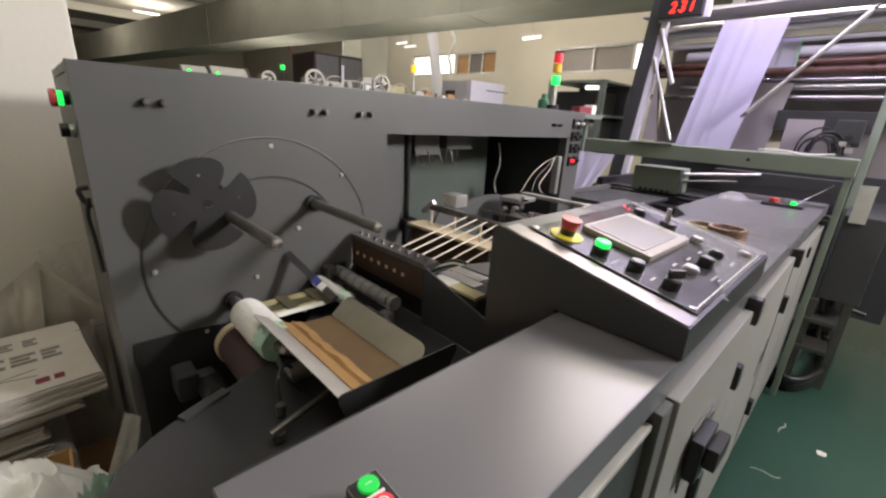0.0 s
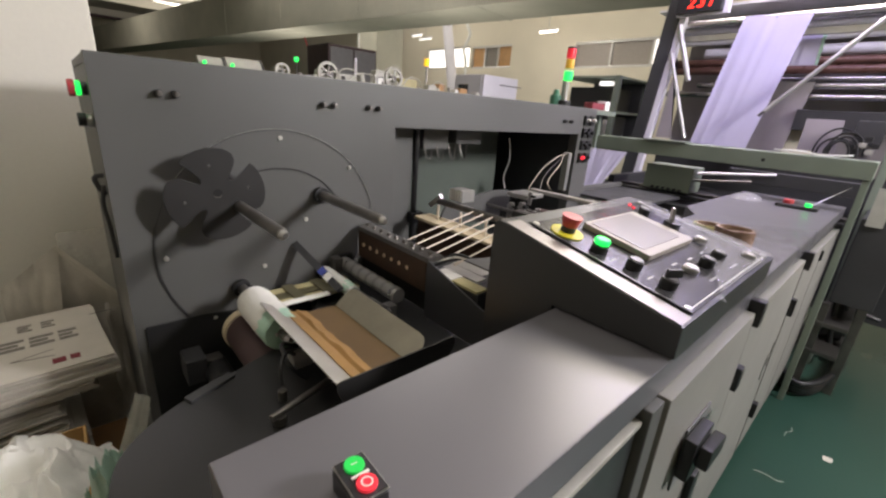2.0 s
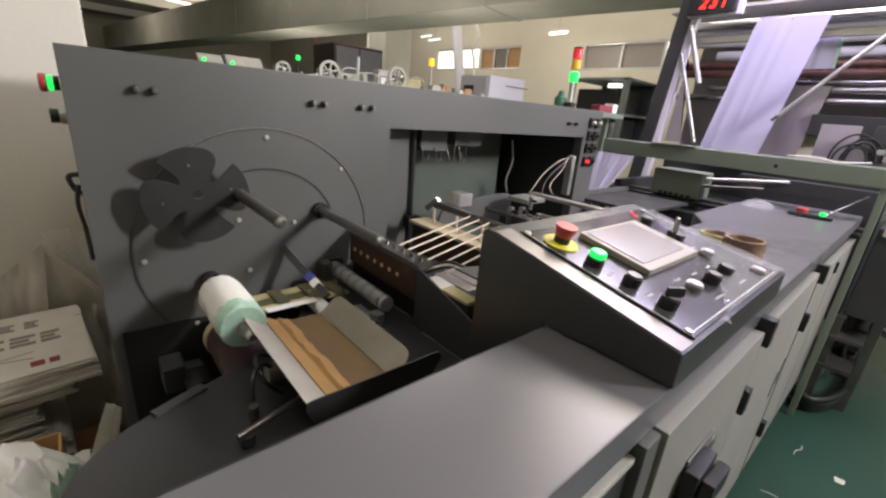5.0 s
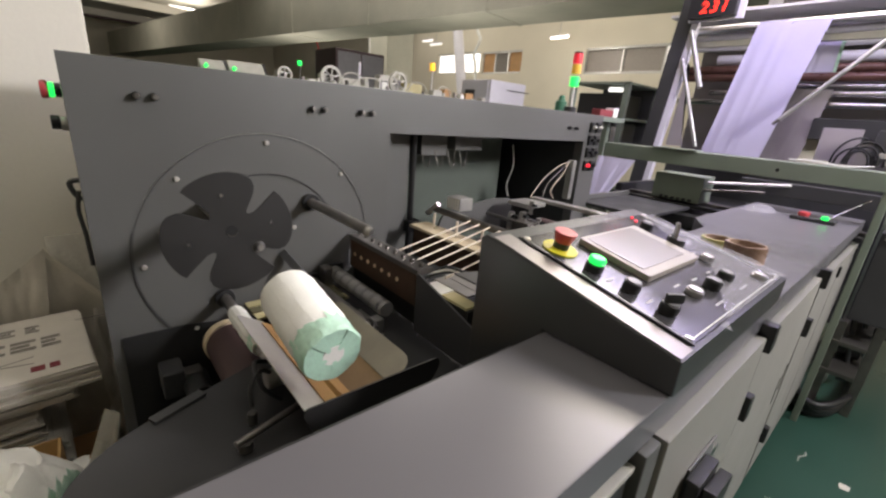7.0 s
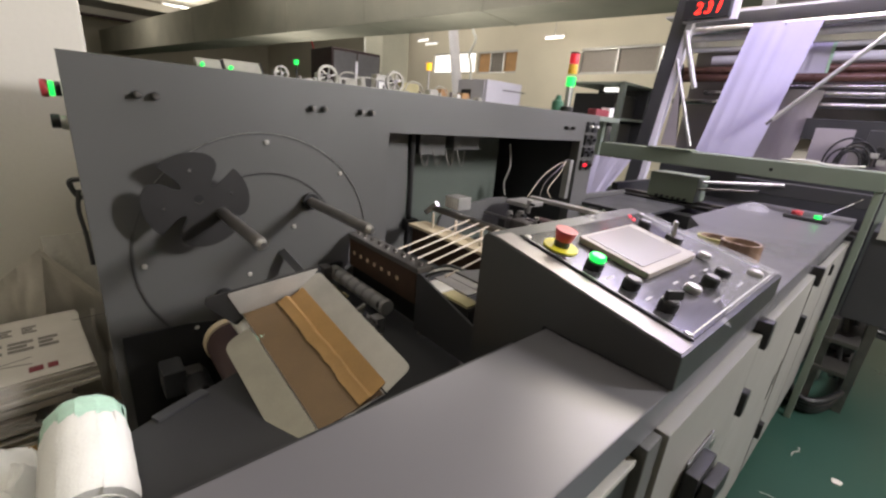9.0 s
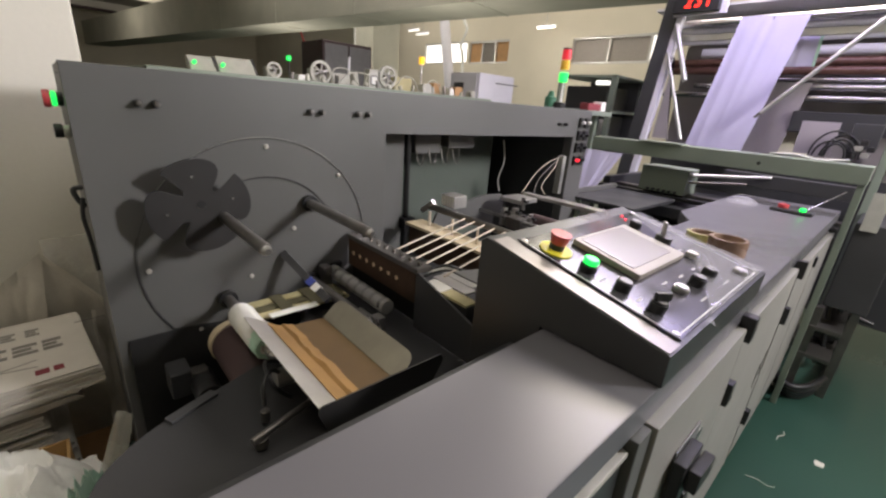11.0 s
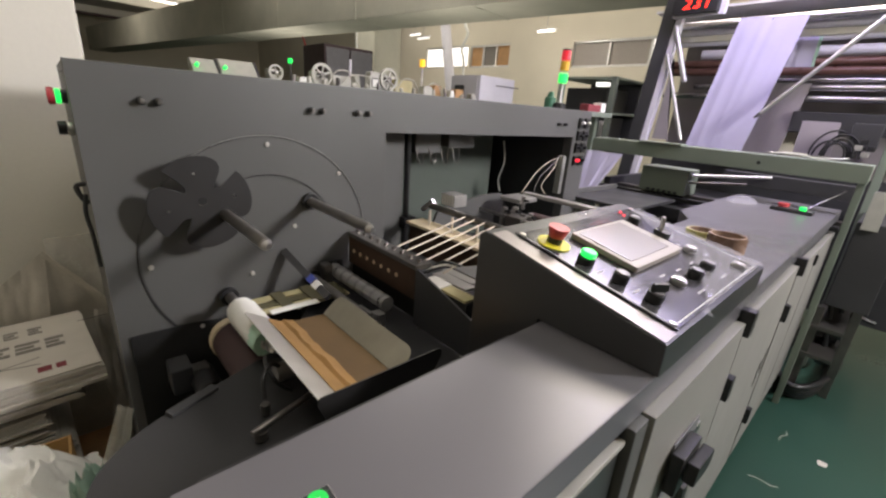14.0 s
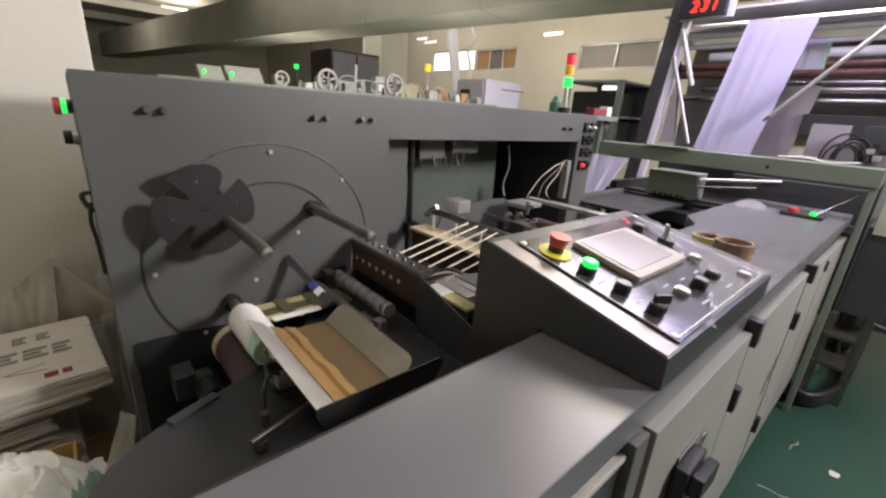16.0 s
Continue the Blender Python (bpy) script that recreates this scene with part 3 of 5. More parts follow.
part("cross_plate_lower", box((0.0, BY + 0.02, 0.75), (0.336, BY + 0.026, 0.813)), "void", machine)
part("pinch_roller", rod((0.02, 1.10, 0.805), (0.30, 1.10, 0.805), 0.019, n=24, bevel=0.002), "alu", machine, "worn steel pinch roller")
for k in range(7):
    x = 0.05 + 0.038 * k
    part("roller_collar", rod((x, 1.10, 0.805), (x + 0.012, 1.10, 0.805), 0.0200, n=24, bevel=0.002), "steel", machine, "bright roller collar")
part("roller_bearing", box((0.005, 1.08, 0.785), (0.02, 1.13, 0.83), 0.004), "black", machine)
part("latch_block", box((0.30, 1.05, 0.76), (0.33, 1.075, 0.80), 0.004), "steel", machine)
part("latch_pin", rod((0.31, 1.06, 0.79), (0.36, 1.035, 0.80), 0.006, n=10), "chrome", machine)
part("latch_plate", box((0.20, 1.045, 0.752), (0.30, 1.085, 0.768), 0.003), "alu", machine)

# guide rods, far bar and pale board
for k in range(6):
    x = 0.185 + 0.042 * k
    part("guide_rod", rod((x, 1.195, 0.902), (x - 0.02, 1.50, 0.955), 0.0025, n=8), "rope", machine, "thin pale guide rod")
part("far_bar", rod((-0.02, 1.50, 0.95), (0.42, 1.50, 0.95), 0.011, n=16), "darksteel", machine)
part("bar_knob", rod((-0.05, 1.49, 0.93), (-0.005, 1.50, 0.97), 0.01, n=12), "steel", machine)
for x in (0.05, 0.16, 0.27):
    part("upright_pin", rod((x, 1.44, 0.905), (x, 1.44, 0.955), 0.004, n=8), "rope", machine)
part("pale_board", box((-0.03, 1.40, 0.895), (0.33, 1.475, 0.905), 0.002), "wood", machine, "pale worn board under the guide rods")
part("board_front", box((-0.02, 1.41, 0.80), (0.33, 1.42, 0.894), 0.002), "rust", machine)
cb = part("sensor_block", box((0.018, 1.515, 0.962), (0.085, 1.575, 1.004), 0.003), "alu", machine, "pale finned sensor block")
for k in range(5):
    part("fin", box((0.024 + 0.0125 * k, 1.512, 0.966), (0.029 + 0.0125 * k, 1.5145, 1.0)), "label", cb)

# stacked strips and bracket beside the console
part("strip_block", box((0.36, 1.163, 0.80), (0.51, 1.20, 0.872), 0.002), "void", machine)
part("strip", box((0.355, 1.163, 0.873), (0.42, 1.205, 0.879), 0.001), "label", machine, "white strip")
part("strip", box((0.422, 1.163, 0.873), (0.505, 1.20, 0.879), 0.001), "feedcream", machine, "yellowed strip")
part("strip", box((0.34, 1.209, 0.872), (0.46, 1.245, 0.878), 0.001), "alu", machine)
part("strip", box((0.33, 1.251, 0.87), (0.44, 1.29, 0.876), 0.001), "alu", machine)
part("bracket", prism([(0.43, 1.19), (0.60, 1.19), (0.60, 1.32), (0.47, 1.31)], xy(0.925), 0.004), "housing", machine, "grey triangular sheet bracket")
part("bracket_tab", box((0.47, 1.185, 0.815), (0.52, 1.19, 0.825)), "label", machine)
for k in range(3):
    part("air_hose", pipe([(0.34, 1.17 + 0.01 * k, 0.885), (0.37, 1.22, 0.905 + 0.006 * k), (0.42, 1.27, 0.90), (0.47, 1.33, 0.885), (0.5, 1.45, 0.86)], 0.0045), "black" if k != 1 else "whitecable", machine)

# carriage, rails and hoses in front of the bay
part("rail", box((0.05, 1.94, 0.965), (0.60, 1.965, 0.98), 0.003), "alu", machine, "pale aluminium cross rail")
part("rail", box((0.05, 2.10, 0.935), (0.60, 2.125, 0.95), 0.003), "steel", machine)
part("carriage", box((0.02, 1.80, 0.80), (0.16, 1.92, 0.90), 0.006), "dark", machine)
part("carriage_top", box((0.03, 1.82, 0.955), (0.13, 1.93, 0.972), 0.004), "alu", machine)
part("carriage_motor", rod((0.06, 1.86, 0.86), (0.06, 1.86, 0.95), 0.03, n=20, bevel=0.004), "black", machine)
for k in range(5):
    part("fitting", rod((0.08 + 0.03 * k, 1.79, 0.87 + 0.012 * (k % 3)), (0.08 + 0.03 * k, 1.79, 0.93), 0.012, n=12, bevel=0.002), "darksteel" if k % 2 else "steel", machine)
for x, y, z, r in ((0.10, 1.77, 0.945, 0.011), (0.15, 1.77, 0.955, 0.013), (0.20, 1.80, 0.940, 0.010), (0.13, 1.84, 0.985, 0.009)):
    f = part("valve_knob", rod((x, y, z - 0.05), (x, y, z), r, n=16, bevel=0.003), "steel", machine, "bright round valve knob")
    part("elbow", rod((x, y, z - 0.015), (x + 0.03, y - 0.01, z - 0.012), r * 0.55, n=10), "black", f)
part("slide_rod", rod((0.02, 1.72, 0.925), (0.50, 1.72, 0.925), 0.007, n=12), "steel", machine)
part("slide_block", box((0.16, 1.70, 0.895), (0.23, 1.75, 0.935), 0.004), "darksteel", machine)
part("slide_block", box((0.30, 1.70, 0.89), (0.36, 1.75, 0.93), 0.004), "black", machine)
part("carriage_rail", rod((0.10, 1.60, 0.915), (0.30, 1.60, 0.90), 0.008, n=12), "steel", machine)
part("brown_roller", rod((0.16, 1.86, 0.90), (0.55, 1.86, 0.90), 0.028, n=24, bevel=0.003), "maroon", machine)
part("cover_plate", prism(rounded([(1.52, 0.86), (1.92, 0.83), (1.92, 0.96), (1.80, 0.965), (1.55, 0.93)], 0.03), yz(-0.04), 0.01, 0.002), "housing", machine, "grey curved cover plate")
part("upright", box((0.02, 2.20, 0.95), (0.05, 2.225, 1.12), 0.003), "alu", machine)
for k in range(3):
    part("air_hose", pipe([(0.03, 2.21 - 0.01 * k, 1.11), (0.035 + 0.01 * k, 2.13, 1.10 - 0.015 * k), (0.04 + 0.02 * k, 2.02, 1.05 - 0.02 * k), (0.05 + 0.03 * k, 1.93 + 0.04 * k, 0.975)], 0.0015), ("rope", "darksteel", "rope")[k], machine, "thin air hose")

# ---- control cabinet ----
WZ = 0.967
CX1 = 0.93
cab = thing("control_cabinet", (0.83, 1.8, 0), "long grey steel control cabinet with pale doors and dark worktop", "cabinet")
part("worktop", prism([(0.747, 0.574), (0.93, 0.574), (CX1, 3.20), (0.52, 3.20), (0.52, 2.35), (0.60, 2.20), (0.60, 1.6), (0.747, 1.6)], xy(WZ - 0.05), 0.05, 0.004), "top", cab, "satin grey painted worktop")
part("body", box((0.69, 0.60, 0.12), (CX1 - 0.010, 3.18, WZ - 0.052), 0.004), "cabinet", cab)
part("plinth", box((0.69, 0.62, 0.0), (CX1 - 0.06, 3.16, 0.119), 0.004), "black", cab)
KY0, KY1 = 1.081, 1.60
side = [(0.60, 0.75), (0.744, 0.75), (0.744, WZ + 0.001), (0.933, WZ + 0.001), (0.933, 1.016), (0.612, 1.083), (0.60, 1.075)]
part("console", prism(side, xz(KY0), KY1 - KY0, 0.004), "cabinet", cab, "sloping grey steel control console")


def con(x, y, h=0.0):
    z = 1.016 + (0.933 - x) * 0.2087
    return Vector((x, y, z)) + h * Vector((0.2043, 0, 0.9789))


def con_slab(name, x0, x1, y0, y1, h0, h1, material, parent, label="", r=0.004, bevel=0.001):
    out = rounded([(x0, y0), (x1, y0), (x1, y1), (x0, y1)], r, 4)
    return part(name, prism(out, lambda u, v, w: con(u, v, h0 + w), h1 - h0, bevel), material, parent, label)


def con_pin(name, x, y, h0, h1, r, material, parent, label="", bevel=0.002, n=24, r2=None):
    return part(name, rod(con(x, y, h0), con(x, y, h1), r, n=n, bevel=bevel, r2=r2), material, parent, label)


film_sheet = con_slab("control_panel", 0.644, 0.926, 1.128, 1.572, 0.0005, 0.003, "panelfilm", cab, "glossy dark control panel under clear film", 0.008)
for x, y in ((0.652, 1.136), (0.918, 1.136), (0.918, 1.564), (0.652, 1.564)):
    con_pin("panel_screw", x, y, 0.003, 0.007, 0.006, "steel", film_sheet)
# edge strip paler than the console paint: reflected light put into the colour
con_slab("console_sheen", 0.625, 0.930, 1.0845, 1.124, 0.0004, 0.0016, "rimsheen", cab, "console edge strip with reflected light put into its colour", 0.002, 0.0004)
# pale border line printed round the panel
for x0, x1, y0, y1 in ((0.650, 0.921, 1.1335, 1.1350), (0.650, 0.921, 1.565, 1.5665), (0.9195, 0.921, 1.1352, 1.5648)):
    con_slab("border_line", x0, x1, y0, y1, 0.0031, 0.0035, "label", film_sheet, "", 0.0003, 0)
con_slab("panel_edge", 0.642, 0.928, 1.1265, 1.1312, 0.0032, 0.0052, "black", film_sheet, "raised dark panel edge", 0.001, 0.0004)
# emergency stop
es = con_pin("emergency_stop", 0.695, 1.170, 0.003, 0.006, 0.029, "yellow", cab, "yellow emergency stop ring", 0.001, 32)
con_pin("stem", 0.695, 1.170, 0.006, 0.018, 0.013, "black", es)
con_pin("mushroom", 0.695, 1.170, 0.017, 0.036, 0.0135, "red", es, "red emergency stop mushroom", 0.001, 32, 0.0185)
# green lamp button
gb = con_pin("start_button", 0.761, 1.166, 0.003, 0.016, 0.0145, "black", cab)
con_pin("lens", 0.761, 1.166, 0.0165, 0.027, 0.0128, "greenlit", gb, "lit green button lens", 0.004)
# small buttons and selectors
for x, y, kind in ((0.820, 1.171, "flat"), (0.875, 1.171, "turn"), (0.871, 1.278, "pale"), (0.876, 1.341, "flat"), (0.875, 1.406, "flat"), (0.699, 1.474, "flat"), (0.826, 1.465, "pale"), (0.905, 1.500, "pale")):
    b = con_pin("button", x, y, 0.003, 0.012 if kind == "pale" else 0.018, 0.0130, "steel" if kind == "pale" else "black", cab, "small round panel button")
    con_pin("cap", x, y, 0.0125 if kind == "pale" else 0.0185, 0.014 if kind == "pale" else 0.021, 0.0105, "alu" if kind == "pale" else "capgrey", b)
    if kind == "turn":
        m = Matrix.Translation(con(x, y, 0.03)) @ Matrix.Rotation(radians(-35), 4, "Z")
        part("lever", box((-0.0035, -0.0125, -0.009), (0.0035, 0.0125, 0.004), 0.0015, m=m), "black", b)
ks = con_pin("key_switch", 0.767, 1.456, 0.003, 0.022, 0.0165, "black", cab, "black key switch")
part("key", box((-0.003, -0.010, 0.022), (0.003, 0.010, 0.05), 0.001, m=Matrix.Translation(con(0.767, 1.456)) @ Matrix.Rotation(radians(30), 4, "Z")), "steel", ks)
# touch screen
ts = con_slab("touch_screen", 0.690, 0.820, 1.229, 1.434, 0.003, 0.014, "bezel", cab, "pale touch screen with grey display", 0.006, 0.002)
con_slab("display", 0.698, 0.803, 1.240, 1.404, 0.0142, 0.0152, "screen", ts)
for x, y in ((0.652, 1.508), (0.666, 1.498)):
    con_pin("indicator", x, y, 0.003, 0.006, 0.003, "redlit", cab, "tiny red lamp", 0.0005, 10)
# writing on the panel, too small to read
for x, y, w in ((0.79, 1.165, 0.03), (0.849, 1.172, 0.03), (0.846, 1.278, 0.032), (0.850, 1.341, 0.03), (0.850, 1.406, 0.03), (0.80, 1.47, 0.034), (0.903, 1.30, 0.05), (0.903, 1.42, 0.05)):
    con_slab("caption", x - 0.0018, x + 0.0018, y - w / 3, y + w / 3, 0.0031, 0.0034, "caption", film_sheet, "", 0.0005, 0)
# wrinkled clear film over the panel
bm = bmesh.new()
vs = {}
for i in range(41):
    for j in range(49):
        y = 1.215 + 0.375 * j / 48
        lo = max(0.826, 0.955 - 0.45 * (y - 1.19)) if y < 1.445 else max(0.66, 0.826 - 1.7 * (y - 1.445))
        x = lo + (0.928 - lo) * i / 40
        q = Vector((x * 9 + y * 5, y * 7 - x * 3, 0.7))
        h = 0.0055 + 0.010 * max(0, 0.30 - abs(noise.noise(q))) + 0.006 * max(0, 0.3 - abs(noise.noise(q * 2.3 + Vector((4, 1, 2)))))
        vs[i, j] = bm.verts.new(con(x, y, h))
for i in range(40):
    for j in range(48):
        bm.faces.new((vs[i, j], vs[i + 1, j], vs[i + 1, j + 1], vs[i, j + 1]))
cf = part("clear_film", bm, "clearfilm", cab, "crumpled clear protective film")

# doors, hinges, handles
DOORS = ((1.074, 1.518, 0.916), (1.556, 2.150, 0.908), (2.185, 2.60, 0.885), (2.62, 3.10, 0.88))
for i, (y0, y1, z1) in enumerate(DOORS):
    d = part("door", box((CX1 - 0.009, y0, 0.15), (CX1 + 0.012 + (0.004 if i == 0 else 0), y1, z1), 0.003), "door", cab, "pale grey painted cabinet door")
    if i < 2:
        for z in (z1 + 0.002, z1 - 0.155, z1 - 0.55):
            part("hinge", box((CX1 - 0.006, y1 + 0.004, z - 0.035), (CX1 + 0.026, y1 + 0.032, z + 0.022), 0.004), "black", d, "black door hinge")
    else:
        part("hinge", box((CX1 + 0.012, y1 - 0.03, z1 - 0.06), (CX1 + 0.02, y1 - 0.01, z1 - 0.02), 0.003), "black", d)
    if i == 1:
        for dy, dz in ((0.50, -0.30), (0.55, -0.27)):
            # slot is a black bar, its inner shade given as colour
            part("vent_slot", box((CX1 + 0.0122, y0 + dy, z1 + dz - 0.09), (CX1 + 0.0132, y0 + dy + 0.012, z1 + dz), 0), "void", d)
# main switch on the first door
ms = part("main_switch", box((CX1 + 0.0165, 1.215, 0.66), (CX1 + 0.020, 1.335, 0.79), 0.0015), "capgrey", cab, "pale plate of the main switch")
part("rotary_handle", box((CX1 + 0.041, 1.212, 0.732), (CX1 + 0.060, 1.300, 0.770), 0.004, m=Matrix.Translation((0, 1.25, 0.75)) @ Matrix.Rotation(radians(-8), 4, "X") @ Matrix.Translation((0, -1.25, -0.75))), "black", ms, "black rotary handle")
part("rotary_base", box((CX1 + 0.0205, 1.200, 0.705), (CX1 + 0.0405, 1.285, 0.785), 0.004), "black", ms)
dl = part("door_lock", box((CX1 + 0.0165, 1.36, 0.50), (CX1 + 0.03, 1.395, 0.60), 0.006), "black", cab, "black door lock")
part("lock_ring", rod((CX1 + 0.0162, 1.36, 0.745), (CX1 + 0.019, 1.36, 0.745), 0.014, n=18), "steel", dl)
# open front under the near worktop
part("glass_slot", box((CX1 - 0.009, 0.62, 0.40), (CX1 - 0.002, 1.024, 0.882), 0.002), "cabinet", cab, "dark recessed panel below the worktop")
part("slot_edge", box((CX1 - 0.009, 0.62, 0.888), (CX1 + 0.002, 1.026, 0.898), 0.002), "tray", cab, "bright folded steel edge")
part("corner_post", box((CX1 - 0.011, 1.030, 0.13), (CX1 + 0.010, 1.071, 0.914), 0.004), "housing", cab)

# start-stop box on the worktop
pb = thing("push_button_box", (0.855, 0.655, WZ), "small black start and stop push-button box on the worktop", "switch box")
m = Matrix.Translation((0.855, 0.655, WZ)) @ Matrix.Rotation(radians(-2), 4, "Z")
part("case", box((-0.0215, -0.0140, 0.0), (0.0215, 0.0140, 0.022), 0.004, m=m, seg=3), "black", pb)
part("rim", box((-0.0210, -0.0135, 0.0222), (0.0210, 0.0135, 0.0232), 0.0004, m=m), "steel", pb)
part("face", box((-0.0198, -0.0124, 0.0234), (0.0198, 0.0124, 0.0242), 0.0003, m=m), "panelfilm", pb)


def pb_pin(x, r, z0, z1, material, name, parent, label=""):
    bm = rod((x, 0, z0), (x, 0, z1), r, n=24, bevel=0.0012)
    bmesh.ops.transform(bm, matrix=m, verts=bm.verts)
    return part(name, bm, material, parent, label)


g = pb_pin(-0.0100, 0.0082, 0.0243, 0.0275, "greendim", "start_button", pb, "green start button")
part("mark", box((-0.0104, -0.0026, 0.0276), (-0.0096, 0.0026, 0.0278), 0, m=m), "label", g)
r_ = pb_pin(0.0100, 0.0082, 0.0243, 0.0275, "reddim", "stop_button", pb, "red stop button")
bm = ring(0.0040, 0.0006, 0, 0.0003, n=24, c=(0, 0))
bmesh.ops.transform(bm, matrix=m @ Matrix.Translation((0.0100, 0, 0.0276)) @ Matrix.Rotation(radians(-90), 4, "Y"), verts=bm.verts)
part("mark", bm, "label", r_)
part("lamp_bar", box((-0.0012, -0.0075, 0.0243), (0.0012, 0.0075, 0.0262), 0.0006, m=m), "label", pb)

# tape rolls on the worktop


def tape(x, y, r, r_in, h, material, label, tilt=0):
    t = thing("tape_roll", (x, y, WZ), label, "tape", "tape rolls")
    def tube(a, b, z0, z1):
        bm = ring((a + b) / 2, (b - a) / 2, 0, z1 - z0, n=48, c=(0, 0))
        bmesh.ops.transform(bm, matrix=Matrix.Translation((x, y, WZ + z1)) @ Matrix.Rotation(radians(90), 4, "Y"), verts=bm.verts)
        return bm
    part("core", tube(r_in - 0.004, r_in, 0.001, h + 0.001), "tapecard", t, "brown cardboard core")
    part("winding", tube(r_in + 0.0002, r, 0.0, h), material, t)
    return t


tape(0.80, 1.87, 0.048, 0.0435, 0.042, "tapebrown", "large roll of brown packing tape lying on the worktop")
tape(0.715, 1.96, 0.045, 0.038, 0.022, "tapeyellow", "narrow roll of yellow tape lying on the worktop")

# far end of the worktop: second button box, rags
fb = thing("remote_button_box", (0.80, 2.85, WZ), "small dark button box with lit green lamp on the worktop", "switch box")
part("case", box((0.725, 2.81, WZ + 0.001), (0.87, 2.89, WZ + 0.016), 0.004), "dark", fb)
part("stop_button", rod((0.765, 2.84, WZ + 0.0165), (0.765, 2.84, WZ + 0.034), 0.020, n=20, bevel=0.005), "red", fb)
part("green_lamp", rod((0.835, 2.82, WZ + 0.0165), (0.835, 2.82, WZ + 0.030), 0.012, n=20, bevel=0.004), "greenlit", fb)
part("probe", rod((0.84, 2.875, WZ + 0.017), (0.93, 3.05, WZ + 0.10), 0.0025, n=8), "steel", fb)

# ---- the swivelling tray ----
PIV = Vector((0.385, 0.884, 0.795))
tray = thing("roll_tray", (0, 0, 0), "swivelling metal roll tray lined with brown cardboard", "tray")


def trough_slab(outline, x0, x1, r, thick, name, material, label=""):
    """A flat plate that leans across the tray: from (u0, z0) to (u1, z1), along x0 to x1."""
    (u0, z0), (u1, z1) = outline
    d = Vector((u1 - u0, z1 - z0))
    n = Vector((-d.y, d.x)).normalized()
    pts = rounded([(x0, 0), (x1, 0), (x1, d.length), (x0, d.length)], r, 5, {2: r, 3: r})
    dd = d.normalized()
    return prism(pts, lambda a, b, w: (a, u0 + dd.x * b + n.x * w, z0 + dd.y * b + n.y * w), thick, 0.0006)


part("side_wall", trough_slab(((-0.048, 0.018), (-0.101, 0.051)), -0.16, 0.198, 0.016, 0.002, "", ""), "tray", tray, "pale sheet-metal side of the tray")
part("floor_plate", trough_slab(((0.075, -0.006), (-0.054, 0.0)), -0.150, 0.198, 0.0, 0.002, "", ""), "tray", tray)
end = [(-0.105, 0.062), (0.137, 0.062), (0.142, 0.045), (0.09, -0.03), (-0.075, -0.03), (-0.108, 0.05)]
part("end_plate", prism(rounded(end, 0.008, 4), lambda u, v, w: (0.199 + w, u, v), 0.003, 0.0006), "trayend", tray, "dark painted end plate")
part("end_lining", prism(rounded([(-0.100, 0.058), (0.100, 0.058), (0.078, -0.004), (-0.056, 0.002)], 0.006, 4), lambda u, v, w: (0.1962 + w, u, v), 0.0022, 0.0004), "tray", tray, "pale inner face of the end plate")
lining = part("cardboard_lining", trough_slab(((0.074, -0.0030), (-0.05, 0.003)), -0.148, 0.196, 0.0, 0.003, "", ""), "cardd", tray, "brown cardboard lining")
part("cardboard_strip", trough_slab(((-0.022, 0.0065), (-0.056, 0.0262)), -0.146, 0.188, 0.004, 0.002, "", ""), "litboard", tray, "torn cardboard strip with lamp light put into its colour")
# buckled edge of the cardboard
bm = bmesh.new()
rows = []
for i in range(41):
    x = -0.147 + 0.337 * i / 40
    w = 0.004 * noise.noise((x * 22, 0.4, 1.7)) + 0.002 * noise.noise((x * 70, 3.1, 0.2))
    rows.append([bm.verts.new(p) for p in ((x, -0.028 + w, 0.0085), (x, -0.020 + w, 0.0135 + 0.5 * w), (x, -0.010 + w * 1.5, 0.0075 + 0.3 * w), (x, 0.000 + w, 0.0046))])
for a, b in zip(rows, rows[1:]):
    for j in range(3):
        bm.faces.new((a[j], b[j], b[j + 1], a[j + 1]))
part("cardboard_fold", bm, "litboard", tray, "buckled cardboard fold")
bm = trough_slab(((0.0, 0.0), (0.043, 0.040)), -0.150, 0.150, 0.03, 0.002, "", "")
flap = part("flap", bm, "flapm", tray, "pale hinged tray flap")
bm = rod((-0.02, 0, -0.045), (-0.02, 0, -0.006), 0.016, n=20, bevel=0.002)
part("pivot", bm, "darksteel", tray)

# clamp rod and hoses that swing round with the tray
part("gearbox", rod((-0.015, -0.094, -0.024), (-0.015, -0.054, -0.024), 0.018, n=20, bevel=0.003), "alu", tray, "pale gearbox under the tray")
part("clamp_rod", rod((0.115, -0.179, -0.026), (0.07, -0.034, -0.026), 0.0060, n=14, bevel=0.002), "spindlem", tray, "pale clamp rod")
part("clamp_foot", rod((0.110, -0.164, -0.046), (0.110, -0.164, -0.030), 0.011, n=14, bevel=0.002), "darksteel", tray)
part("clamp_knob", rod((0.060, -0.139, -0.044), (0.060, -0.139, -0.022), 0.008, n=14, bevel=0.003), "darksteel", tray)
part("hose", pipe([(0.060, -0.139, -0.012), (0.045, -0.134, 0.018), (0.015, -0.110, 0.020), (-0.015, -0.084, -0.012)], 0.004), "black", tray, "black air hose")
part("hose", pipe([(0.035, -0.084, -0.036), (0.045, -0.116, 0.008), (-0.005, -0.112, 0.026), (-0.055, -0.062, -0.02)], 0.004), "black", tray, "black air hose")


# ---- rolls of bags ----
L = 0.18


